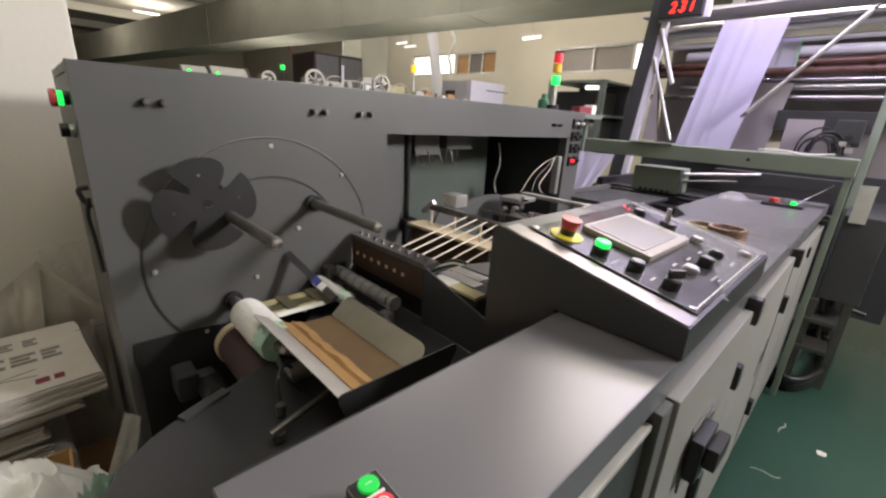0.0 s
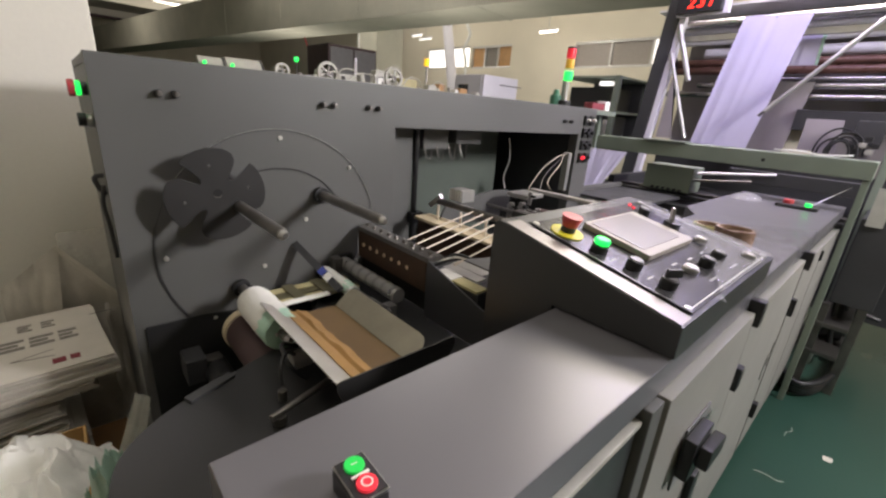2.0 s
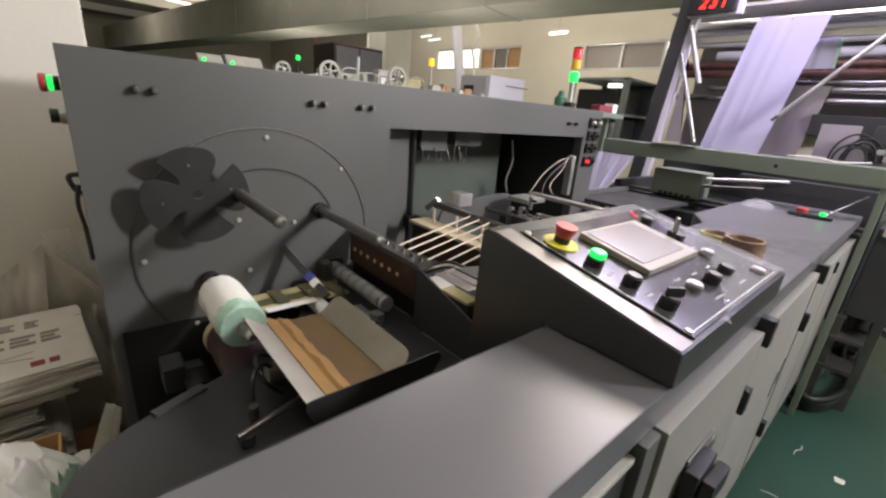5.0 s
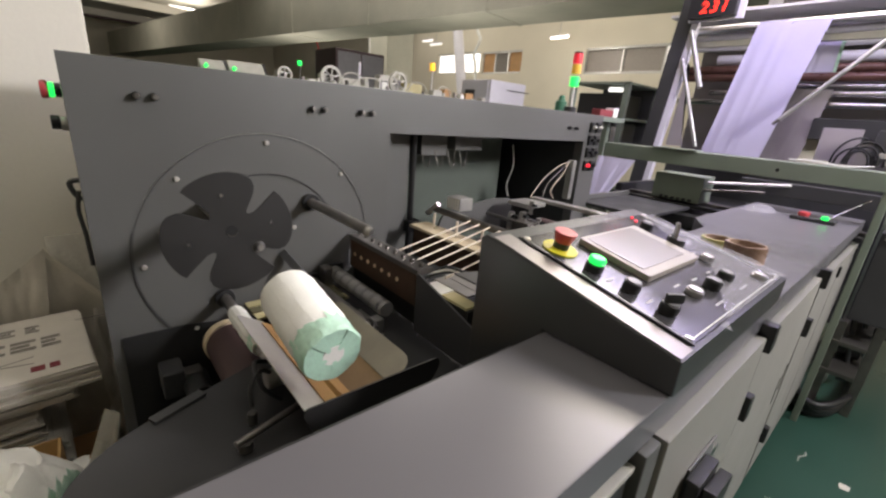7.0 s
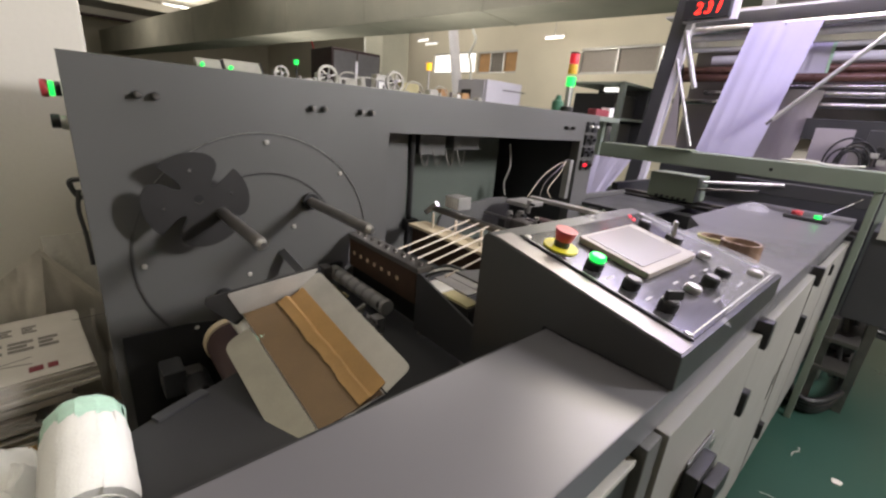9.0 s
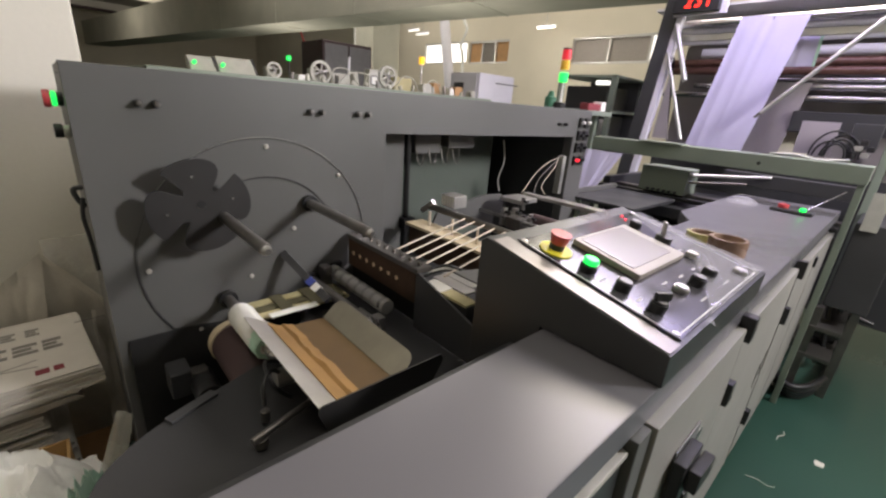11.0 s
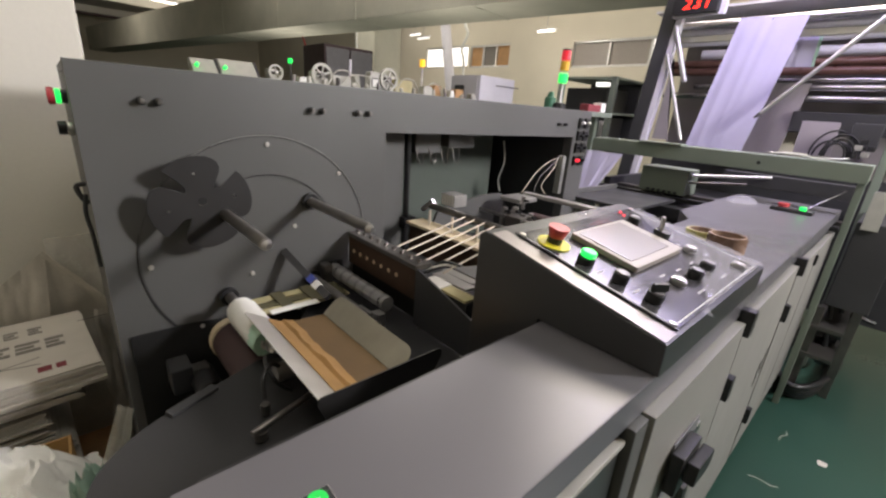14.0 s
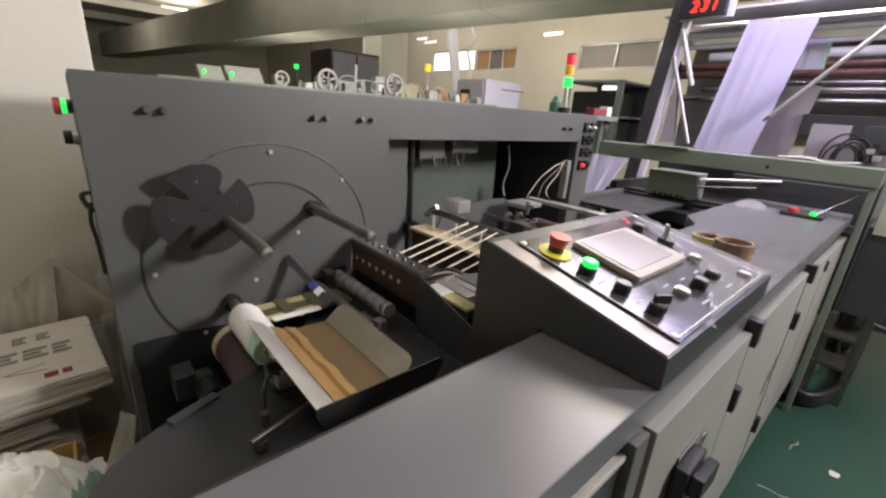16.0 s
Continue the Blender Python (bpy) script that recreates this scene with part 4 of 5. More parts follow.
def sector(radius, depth, span, x0, x1, seed, rough=0.0012):
    """One wedge of wound film, with its outer skin a little crumpled."""
    bm = bmesh.new()
    nx, na = 10, 4
    grid = {}
    for i in range(nx + 1):
        x = x0 + (x1 - x0) * i / nx
        for j in range(na + 1):
            a = span * (j / na - 0.5)
            r = radius + rough * noise.noise((x * 60, seed * 3.7 + a * 4, 0.5)) - (0.0025 if i in (0, nx) else 0)
            grid[i, j] = bm.verts.new((x, r * math.sin(a), r * math.cos(a)))
    inner = {i: (bm.verts.new((x0 + (x1 - x0) * i / nx, -(radius - depth) * math.sin(span / 2), radius - depth)), bm.verts.new((x0 + (x1 - x0) * i / nx, (radius - depth) * math.sin(span / 2), radius - depth))) for i in (0, nx)}
    for i in range(nx):
        for j in range(na):
            bm.faces.new((grid[i, j], grid[i, j + 1], grid[i + 1, j + 1], grid[i + 1, j]))
    for i in (0, nx):
        bm.faces.new([grid[i, j] for j in range(na + 1)] + [inner[i][1], inner[i][0]])
    bmesh.ops.recalc_face_normals(bm, faces=bm.faces)
    return bm


def roll(label, radius, depth, n=14):
    r = thing("bag_roll", (0, 0, 0), label, "roll", "bag rolls")
    layers = []
    for k in range(n):
        rnd = random.Random(k * 7 + int(radius * 1e4))
        e = rnd.uniform(-0.0025, 0.0025)
        span = 2 * math.pi / n * 1.12
        lay = part("film_layer", sector(radius, depth, span, -L / 2 + e, L / 2 - 0.034 + rnd.uniform(-0.008, 0.012), k), "film", r)
        part("green_edge", sector(radius - 0.0004 - rnd.uniform(0, 0.0018), depth, span, L / 2 - 0.05, L / 2 + 0.0007 * (k % 3), k + 40, 0.0025), "filmgreen", lay, "pale green film edge")
        layers.append(lay)
    part("core", rod((-L / 2 - 0.003, 0, 0), (L / 2 + 0.001, 0, 0), 0.0175, n=24, bevel=0.001), "film", r, "white cardboard core")
    # grey disc on the solid core: the hole's shade as a colour
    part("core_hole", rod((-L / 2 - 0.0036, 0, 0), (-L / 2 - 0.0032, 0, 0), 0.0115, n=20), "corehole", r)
    for k in range(4):
        part("winding_edge", ring(0.0225 + 0.0045 * k, 0.0011, -L / 2 - 0.0042 + 0.0005 * (k % 2), -L / 2 - 0.0015, n=40, c=(0, 0)), "film", r) if radius > 0.04 else None
    return r, layers


RF = 0.0488
roll_a, layers_a = roll("full roll of white plastic bags with pale green end", RF, 0.036)
roll_b, layers_b = roll("growing roll of white plastic bags on its spindle", 0.037, 0.024)

# ---- cartons, bags and bins beside the machine ----
random.seed(3)
stack = thing("carton_stack", (-0.38, 0.32, 0), "stack of flattened white cardboard cartons with printed marks", "cartons")
zz = 0.10
part("pallet", box((-0.60, 0.06, 0.0), (-0.18, 0.54, 0.099), 0.006), "tan", stack, "wooden pallet under the cartons")
k = 0
while zz < 0.574:
    h = min(random.choice((0.006, 0.007, 0.009, 0.012)), max(0.006, 0.576 - zz))
    dx, dy = random.uniform(-0.016, 0.012), random.uniform(-0.02, 0.006)
    if zz + h > 0.565:
        dx = dy = 0
    m = Matrix.Translation((-0.385, 0.30, zz)) @ Matrix.Rotation(radians(4.5 + random.uniform(-1.2, 1.2)), 4, "Z")
    wide = 0.0 if zz > 0.515 else (-0.045 if zz > 0.475 else (-0.115 if zz > 0.36 else -0.085))
    part("carton", box((-0.19 + dx, -0.26 + dy, 0), (0.185 + dx + wide * 0.3, 0.225 + dy + wide, h - 0.0016), 0.0015, m=m), "carton", stack)
    zz += h
TOPM = Matrix.Translation((-0.385, 0.30, zz - 0.0014)) @ Matrix.Rotation(radians(4.5), 4, "Z") @ Matrix.Translation((0, 0.07, 0))
for x, y, w, d in ((-0.04, -0.06, 0.07, 0.05), (-0.04, 0.00, 0.07, 0.05), (-0.04, 0.06, 0.07, 0.04), (-0.13, -0.02, 0.05, 0.03), (-0.13, 0.03, 0.05, 0.03)):
    for q in range(3):
        part("print_mark", box((x + w * q / 3, y, 0.0), (x + w * (q + 0.7) / 3, y + d * (1 - 0.25 * (q % 2)), 0.0006), m=TOPM), "ink", stack)
part("print_mark", box((0.125, 0.035, 0), (0.152, 0.062, 0.0006), m=TOPM), "inkred", stack, "small red printed label")
part("print_mark", box((0.125, 0.070, 0), (0.152, 0.090, 0.0006), m=TOPM), "inkred", stack, "small red printed label")
for ang in (12, -14):
    mm = TOPM @ Matrix.Translation((0.085, -0.04, 0)) @ Matrix.Rotation(radians(90 + ang), 4, "Z")
    part("print_line", box((0, -0.0015, 0), (0.085, 0.0015, 0.0006), m=mm), "ink", stack)
part("print_line", box((-0.11, 0.14, 0), (-0.106, 0.215, 0.0006), m=TOPM), "ink", stack)


def crumple(name, centre, size, seed, material, label, category, tilt=(0, 0, 0), amp=0.3, n=46, power=1.0, spiky=0.0):
    """A heap of crumpled film: a dome with folds."""
    bm = bmesh.new()
    grid = {}
    for i in range(n + 1):
        for j in range(n + 1):
            u, v = 2 * i / n - 1, 2 * j / n - 1
            d = min(1.0, math.hypot(u, v))
            h = (1 - d ** 2.2) ** power
            p = Vector((u * 2.3 + seed, v * 2.3, seed * 1.7))
            fold = 1 - abs(noise.noise(p * 1.2)) * 2
            fold2 = 1 - abs(noise.noise(p * 2.9 + Vector((3, 1, 2)))) * 2
            hh = max(0, h + amp * h * (0.6 * fold + 0.35 * fold2 - 0.3)) + spiky * h * max(0, noise.noise(p * 0.8 + Vector((9, 2, 1))))
            j2 = Vector((noise.noise(p * 1.7), noise.noise(p * 1.7 + Vector((5, 5, 5))), 0)) * 0.12
            grid[i, j] = bm.verts.new((size[0] * (u + j2.x), size[1] * (v + j2.y), size[2] * hh))
    for i in range(n):
        for j in range(n):
            bm.faces.new((grid[i, j], grid[i + 1, j], grid[i + 1, j + 1], grid[i, j + 1]))
    bmesh.ops.transform(bm, matrix=Matrix.Translation(centre) @ pose(0, 0, 0, *tilt), verts=bm.verts)
    return tagged(part(name, bm, material, None, "", 50), label, category)


# bin of finished rolls under the tray
binbox = thing("roll_carton", (0.22, 0.22, 0), "open brown carton that catches the finished rolls", "carton")
for a, b in (((-0.10, 0.0, 0.0), (0.47, 0.006, 0.46)), ((-0.10, 0.450, 0.0), (0.47, 0.456, 0.46)), ((-0.106, 0.0, 0.0), (-0.1005, 0.456, 0.46)), ((0.4705, 0.0, 0.0), (0.4765, 0.456, 0.46))):
    part("side", box(a, b, 0.001), "card", binbox)
part("base", box((-0.0995, 0.0065, 0.001), (0.4695, 0.4495, 0.007)), "card", binbox)
crumple("bin_liner", (0.06, 0.33, 0.36), (0.20, 0.17, 0.17), 2.2, "film", "crumpled white plastic bag in the carton", "bag", amp=0.34, power=0.6)
crumple("green_film_scrap", (0.25, 0.495, 0.40), (0.085, 0.06, 0.17), 6.4, "filmscrap", "crumpled pale green film scrap", "film scrap", amp=0.7, power=0.7)

# ---- the film unit at the far end ----
unit = thing("film_unit", (0.35, 3.4, 0), "tall grey film unwinding frame with rollers and white film web", "machine")
part("front_beam", box((-0.262, 3.0, 1.108), (0.985, 3.05, 1.184), 0.004), "greybeam", unit, "grey-green painted front beam")
part("beam_lip", box((-0.262, 3.051, 1.165), (0.985, 3.11, 1.186), 0.003), "greybeam", unit)
part("beam_ledge", box((0.02, 2.985, 1.185), (0.25, 3.08, 1.193), 0.002), "greybeam", unit)
part("front_post", box((0.956, 3.010, 0.0), (0.982, 3.032, 1.107), 0.003), "greybeam", unit)
part("front_post", box((-0.26, 3.005, 0.0), (-0.20, 3.055, 1.107), 0.004), "alu", unit)
# black disc paints the shade inside the beam hole
part("beam_hole", rod((0.60, 2.999, 1.145), (0.60, 3.001, 1.145), 0.008, n=12), "void", unit)
lean = 0.085
part("side_post", prism([(-0.415, 0.0), (-0.330, 0.0), (-0.330 + 2.3 * lean, 2.3), (-0.415 + 2.3 * lean, 2.3)], xz(3.58), 0.06, 0.003), "dark", unit, "dark leaning upright post")
part("side_post", prism([(-0.328, 0.0), (-0.290, 0.0), (-0.290 + 2.3 * lean, 2.3), (-0.328 + 2.3 * lean, 2.3)], xz(3.585), 0.05, 0.003), "whitemetal", unit)
part("side_plate", prism([(-0.179, 1.19), (-0.075, 1.19), (-0.165, 1.70), (-0.150, 1.70)], xz(3.66), 0.006, 0.001), "greypink", unit, "grey sheet behind the post")
part("side_post", box((0.975, 3.585, 0.0), (1.01, 3.635, 2.3), 0.004), "greybeam", unit)
part("side_post", box((0.975, 4.10, 0.0), (1.01, 4.15, 2.3), 0.004), "darksteel", unit)
# dark sheets added so the space under the beam looks shaded
part("cavity_backing", box((-0.30, 4.05, 0.2), (1.30, 4.08, 1.06), 0.003), "dark", unit)
part("cavity_side", box((-0.19, 3.10, 0.2), (-0.15, 4.0, 0.95), 0.003), "dark", unit)
part("brace", rod((-0.165, 3.57, 1.72), (0.04, 3.57, 1.20), 0.011, n=12), "alu", unit)
part("brace", rod((-0.15, 3.57, 1.88), (-0.02, 3.57, 1.55), 0.016, n=12), "alu", unit)
part("brace", rod((0.835, 3.56, 1.875), (0.43, 3.56, 1.385), 0.0115, n=12), "alu", unit, "slanting steel brace")
part("brace_shadow_bar", rod((0.845, 3.59, 1.90), (0.40, 3.59, 1.36), 0.008, n=12), "darksteel", unit)
for z, r, m_, x0 in ((1.945, 0.022, "chrome", -0.35), (1.905, 0.016, "whitemetal", -0.35), (1.84, 0.02, "whitemetal", -0.3), (1.765, 0.03, "whitemetal", -0.1), (1.705, 0.024, "rollbrown", -0.3), (1.655, 0.026, "rollbrown", -0.3), (1.605, 0.013, "chrome", 0.1), (1.562, 0.02, "chrome", -0.1), (1.50, 0.02, "chrome", -0.3)):
    part("roller", rod((x0, 4.0, z), (1.35, 4.0, z), r, n=24, bevel=0.002), m_, unit)
part("top_plate", box((-0.35, 3.70, 1.99), (1.35, 4.3, 2.005), 0.002), "whitemetal", unit, "pale glossy top plate")
part("top_roller", rod((-0.24, 3.63, 1.886), (1.35, 3.63, 1.886), 0.022, n=24, bevel=0.002), "chrome", unit, "bright steel top roller")
part("top_rail", box((-0.24, 3.70, 1.80), (1.35, 3.73, 1.835), 0.003), "alu", unit)
part("back_plate", box((-0.30, 4.26, 1.05), (1.35, 4.28, 1.98), 0.002), "greypink", unit)
part("guide_block", box((0.18, 3.70, 2.006), (0.25, 3.76, 2.07), 0.005), "alu", unit)
part("guide_roller", rod((0.26, 3.73, 2.04), (0.62, 3.73, 2.04), 0.022, n=20, bevel=0.003), "darksteel", unit)
part("guide_block", box((0.63, 3.70, 2.006), (0.70, 3.76, 2.07), 0.005), "alu", unit)
part("light_bar", box((0.0, 3.85, 2.20), (1.3, 3.93, 2.235), 0.005), "whitemetal", unit)
part("light_strip", box((0.02, 3.865, 2.19), (1.28, 3.915, 2.1995), 0.003), "purpleled", unit, "bright violet-white light strip")
# red counter display
dsp = part("counter_display", box((-0.165, 3.50, 1.930), (0.085, 3.55, 2.035), 0.004), "black", unit, "black counter with red digits")
part("display_case", box((-0.175, 3.551, 1.920), (0.115, 3.579, 2.045), 0.004), "whitemetal", unit)
cu = bpy.data.curves.new("digits", "FONT")
cu.body, cu.size, cu.extrude, cu.align_x, cu.align_y = "231", 0.085, 0.001, "CENTER", "CENTER"
cu.space_character, cu.shear = 1.25, 0.2
dg = new("digits", cu)
dg.data.materials.append(M["redseg"])
dg.parent = dsp
dg.matrix_basis = Matrix.Translation(Vector((-0.030, 3.498, 1.979)) - ORIGIN[dsp.name]) @ pose(0, 0, 0, 90, 0, 0)
dg["label"] = "glowing red digits"


def sheet(corners, folds, material, name, parent, label, n=24, seed=0.0, crease=False):
    """A hanging web of film between four corners, with lengthwise folds."""
    tl, tr, bl, br = [Vector(c) for c in corners]
    nrm = (tr - tl).cross(bl - tl).normalized()
    bm = bmesh.new()
    g = {}
    for i in range(n + 1):
        for j in range(n + 1):
            u, v = i / n, j / n
            p = (tl * (1 - u) + tr * u) * (1 - v) + (bl * (1 - u) + br * u) * v
            w = folds * (noise.noise((u * 7 + seed, v * 0.8, seed)) + 0.6 * noise.noise((u * 17, v * 1.1, seed + 2)))
            if crease:
                q = Vector((u * 1.7 + seed, v * 3.0, seed))
                w = folds * (1.6 * (0.5 - abs(noise.noise(q))) + 0.7 * (0.5 - abs(noise.noise(q * 2.3))) + 0.15 * noise.noise(q * 7))
            g[i, j] = bm.verts.new(p + nrm * w)
    for i in range(n):
        for j in range(n):
            bm.faces.new((g[i, j], g[i + 1, j], g[i + 1, j + 1], g[i, j + 1]))
    return part(name, bm, material, parent, label)


sheet(((0.190, 3.605, 1.900), (0.510, 3.605, 1.896), (0.042, 3.66, 1.13), (0.362, 3.66, 1.13)), 0.004, "webfilm", "film_web", unit, "white film web running down the frame")
sheet(((0.34, 3.95, 1.58), (0.56, 3.95, 1.58), (0.22, 3.9, 1.12), (0.50, 3.9, 1.12)), 0.003, "greypink", "film_web", unit, "greyish film web behind", seed=3)
sheet(((0.415, 3.77, 1.825), (0.548, 3.77, 1.825), (0.40, 3.80, 1.655), (0.548, 3.80, 1.655)), 0.003, "webfilm", "film_web", unit, "film coming off the rear roller", seed=7)
sheet(((0.549, 3.77, 1.825), (0.566, 3.77, 1.825), (0.549, 3.80, 1.655), (0.562, 3.80, 1.655)), 0.002, "filmgreen", "film_edge", unit, "pale green film edge", seed=8)
sheet(((-0.285, 2.992, 1.104), (-0.05, 2.992, 1.104), (-0.265, 2.90, 0.87), (-0.15, 2.90, 0.87)), 0.006, "webfilm", "film_web", unit, "white film leaving under the beam", seed=5)
strip = tagged(sheet(((0.15, 0.553, 0.668), (0.162, 0.577, 0.655), (0.15, 0.465, 0.42), (0.172, 0.52, 0.42)), 0.004, "bagfilm", "film_strip", None, "", 12, 3.0, True), "thin translucent film strip standing by the deck", "film scrap")
# open plastic sack leaning on the wall behind the cartons
sack = thing("plastic_sack", (-0.6, 0.45, 0), "crumpled grey translucent plastic sack behind the cartons", "sack")
sheet(((-0.67, 0.46, 0.80), (-0.66, 0.64, 0.81), (-0.66, 0.48, 0.30), (-0.62, 0.62, 0.30)), 0.014, "bagfilm", "back_film", sack, "thin translucent back film", 26, 1.0, True)
sheet(((-0.63, 0.31, 0.650), (-0.605, 0.459, 0.782), (-0.61, 0.30, 0.0), (-0.605, 0.385, 0.0)), 0.016, "bag", "side_film", sack, "", 28, 1.0, True)
sheet(((-0.645, 0.450, 0.765), (-0.625, 0.590, 0.580), (-0.64, 0.37, 0.0), (-0.62, 0.56, 0.0)), 0.012, "bag", "inner_film", sack, "crumpled inside of the open sack", 28, 2.4, True)
sheet(((-0.600, 0.457, 0.785), (-0.575, 0.594, 0.592), (-0.612, 0.450, 0.764), (-0.585, 0.582, 0.566)), 0.004, "bag", "rim_film", sack, "pale rolled rim of the sack", 24, 4.2, True)
sheet(((-0.600, 0.535, 0.560), (-0.560, 0.600, 0.585), (-0.60, 0.53, 0.0), (-0.56, 0.60, 0.0)), 0.016, "bag", "side_film", sack, "", 26, 6.0, True)

# machinery under the beam
part("drive_box", box((0.04, 3.08, 0.915), (0.295, 3.25, 1.055), 0.006), "greybeam", unit, "grey-green drive box")
for k in range(6):
    part("knob", rod((0.10 + 0.03 * k, 3.066, 0.925), (0.10 + 0.03 * k, 3.079, 0.925), 0.008, n=10), "black", unit)
part("under_bar", box((-0.20, 3.06, 0.885), (0.95, 3.12, 0.905), 0.004), "black", unit)
part("under_bar", box((-0.20, 3.20, 0.88), (0.95, 3.26, 0.91), 0.004), "darksteel", unit)
part("table", box((-0.20, 2.96, 0.80), (0.51, 4.0, 0.86), 0.004), "dark", unit)
part("cross_roller", rod((0.22, 3.12, 1.02), (0.62, 3.3, 1.06), 0.008, n=16), "alu", unit)
part("cross_roller", rod((0.25, 3.1, 0.985), (0.55, 3.16, 1.02), 0.007, n=16), "darksteel", unit)
part("dark_beam", box((0.40, 3.3, 1.0), (0.95, 3.36, 1.07), 0.004), "dark", unit)
part("long_rail", box((-0.05, 2.45, 0.895), (0.30, 2.96, 0.910), 0.003), "dark", unit)
part("rail_lip", box((-0.052, 2.45, 0.911), (-0.03, 2.96, 0.935), 0.002), "housing", unit, "pale folded rail edge")
part("pale_pane", box((0.62, 3.62, 1.19), (0.78, 3.63, 1.36), 0.002), "greypink", unit)
part("gear_housing", box((0.52, 3.9, 1.30), (0.98, 4.0, 1.42), 0.005), "dark", unit)
part("gear_housing", box((0.84, 3.5, 1.24), (0.95, 3.56, 1.36), 0.008), "dark", unit)
part("lit_panel", box((0.49, 3.98, 1.16), (0.64, 4.02, 1.32), 0.004), "wall", unit)
for k in range(6):
    r = 0.06 + 0.008 * k
    pts = [(0.81 + 0.02 * math.sin(k * 2.1) + r * math.cos(a) * (0.7 + 0.1 * (k % 3)), 3.42 + 0.02 * k, 1.19 + r * (1.1 + 0.22 * math.sin(k * 1.7)) * math.sin(a)) for a in [math.pi * i / 8 for i in range(9)]]
    part("cable_loop", pipe(pts, 0.005), "black", unit, "black cable loop")
for k in range(5):
    part("fitting", box((0.86 + 0.015 * k, 3.44, 1.20 + 0.03 * (k % 3)), (0.89 + 0.015 * k, 3.48, 1.225 + 0.03 * (k % 3)), 0.004), "alu" if k % 2 else "black", unit)
part("air_pipe", pipe([(0.62, 3.05, 1.195), (0.72, 3.04, 1.20), (0.80, 3.05, 1.19), (0.9, 3.05, 1.2)], 0.0035), "whitecable", unit)

# dark machine body, pedestal and hose coil at the aisle
body2 = thing("extruder_base", (1.07, 3.8, 0), "dark grey machine body on pale posts beside the aisle", "machine")
part("body", box((0.995, 3.18, 0.515), (1.15, 4.6, 0.93), 0.006), "dark", body2)
part("shelf", box((0.98, 3.12, 0.40), (1.10, 3.9, 0.42), 0.003), "darksteel", body2)
part("shelf", box((0.98, 3.12, 0.25), (1.10, 3.9, 0.27), 0.003), "darksteel", body2)
for x, y in ((0.99, 3.15), (1.12, 3.3), (0.99, 4.4), (1.13, 4.5)):
    part("post", box((x - 0.018, y - 0.018, 0), (x + 0.018, y + 0.018, 0.514), 0.003), "darksteel", body2)
part("motor", rod((1.0, 3.35, 0.34), (1.09, 3.35, 0.34), 0.06, n=20, bevel=0.006), "black", body2)
part("handle_rod", rod((1.10, 3.4, 0.44), (1.19, 3.42, 0.42), 0.012, n=12), "black", body2)
part("side_plate", box((1.012, 3.172, 0.90), (1.070, 3.178, 1.072), 0.001), "pipegrey", body2, "pale grey sheet plate")
coil = thing("hose_coil", (0.98, 3.15, 0), "coil of thick black hose lying on the floor", "hose")
for k in range(4):
    r = 0.105 + 0.010 * k
    pts = [(1.0 + r * math.cos(a), 3.56 + (r * 4.2 - 0.03 * k) * math.sin(a), 0.017 + 0.028 * k + 0.01 * math.sin(3 * a + k)) for a in [2 * math.pi * i / 20 for i in range(21)]]
    part("loop", pipe(pts, 0.016, n=10, smooth=3), "black", coil)
for k in range(3):
    x = 1.02 + 0.035 * k
    part("riser", pipe([(x, 3.30 + 0.16 * k, 0.50), (x + 0.02, 3.28 + 0.16 * k, 0.36), (x + 0.05, 3.34 + 0.16 * k, 0.18), (x + 0.03, 3.48 + 0.16 * k, 0.10)], 0.011, n=8), "black", coil, "black hose rising to the machine")
for p in ((1.19, 2.68, 20), (1.05, 2.365, 12), (1.05, 2.75, 80)):
    m = Matrix.Translation((p[0], p[1], 0.0015)) @ Matrix.Rotation(radians(p[2]), 4, "Z")
    tagged(part("film_scrap", prism(rounded([(-0.020, -0.016), (0.008, -0.02), (0.022, 0.012), (-0.012, 0.02)], 0.008, 4), lambda u, v, w: tuple(m @ Vector((u, v, w))), 0.002, 0.0005) if p[2] == 20 else pipe([m @ Vector(q) for q in ((-0.05, 0, 0), (-0.015, 0.006, 0), (0.02, -0.004, 0), (0.045, 0.006, 0))], 0.0015, n=6), "bag"), "white film scrap on the floor", "film scrap", "floor scraps")

# ---- signal tower, shelf and clutter behind the panel ----
tw = thing("signal_tower", (-0.157, 2.416, ZT), "red, amber and green signal tower with green lit", "signal light")
part("base", rod((-0.157, 2.416, ZT), (-0.157, 2.416, ZT + 0.03), 0.03, n=20, bevel=0.003), "black", tw)
part("pole", rod((-0.157, 2.416, ZT + 0.03), (-0.157, 2.416, 1.438), 0.010, n=14), "alu", tw)
for z, c in ((1.438, "greenlit"), (1.492, "amberdim"), (1.538, "reddim")):
    part("lamp", rod((-0.157, 2.416, z + 0.002), (-0.157, 2.416, z + 0.044), 0.021, n=24, bevel=0.003), c, tw)
part("cap", rod((-0.157, 2.416, 1.583), (-0.157, 2.416, 1.590), 0.020, n=24, bevel=0.003), "black", tw)
bt = thing("plastic_bottle", (-0.22, 2.30, ZT), "dark green plastic bottle standing on the machine", "bottle")
part("body", rod((-0.20, 2.40, ZT), (-0.20, 2.40, ZT + 0.055), 0.028, n=20, bevel=0.008), "greenplastic", bt)
part("neck", rod((-0.20, 2.40, ZT + 0.055), (-0.20, 2.40, ZT + 0.080), 0.018, n=16, r2=0.012), "greenplastic", bt)
fr = thing("fire_box", (-0.30, 2.58, ZT), "small red and white box on the machine", "box")
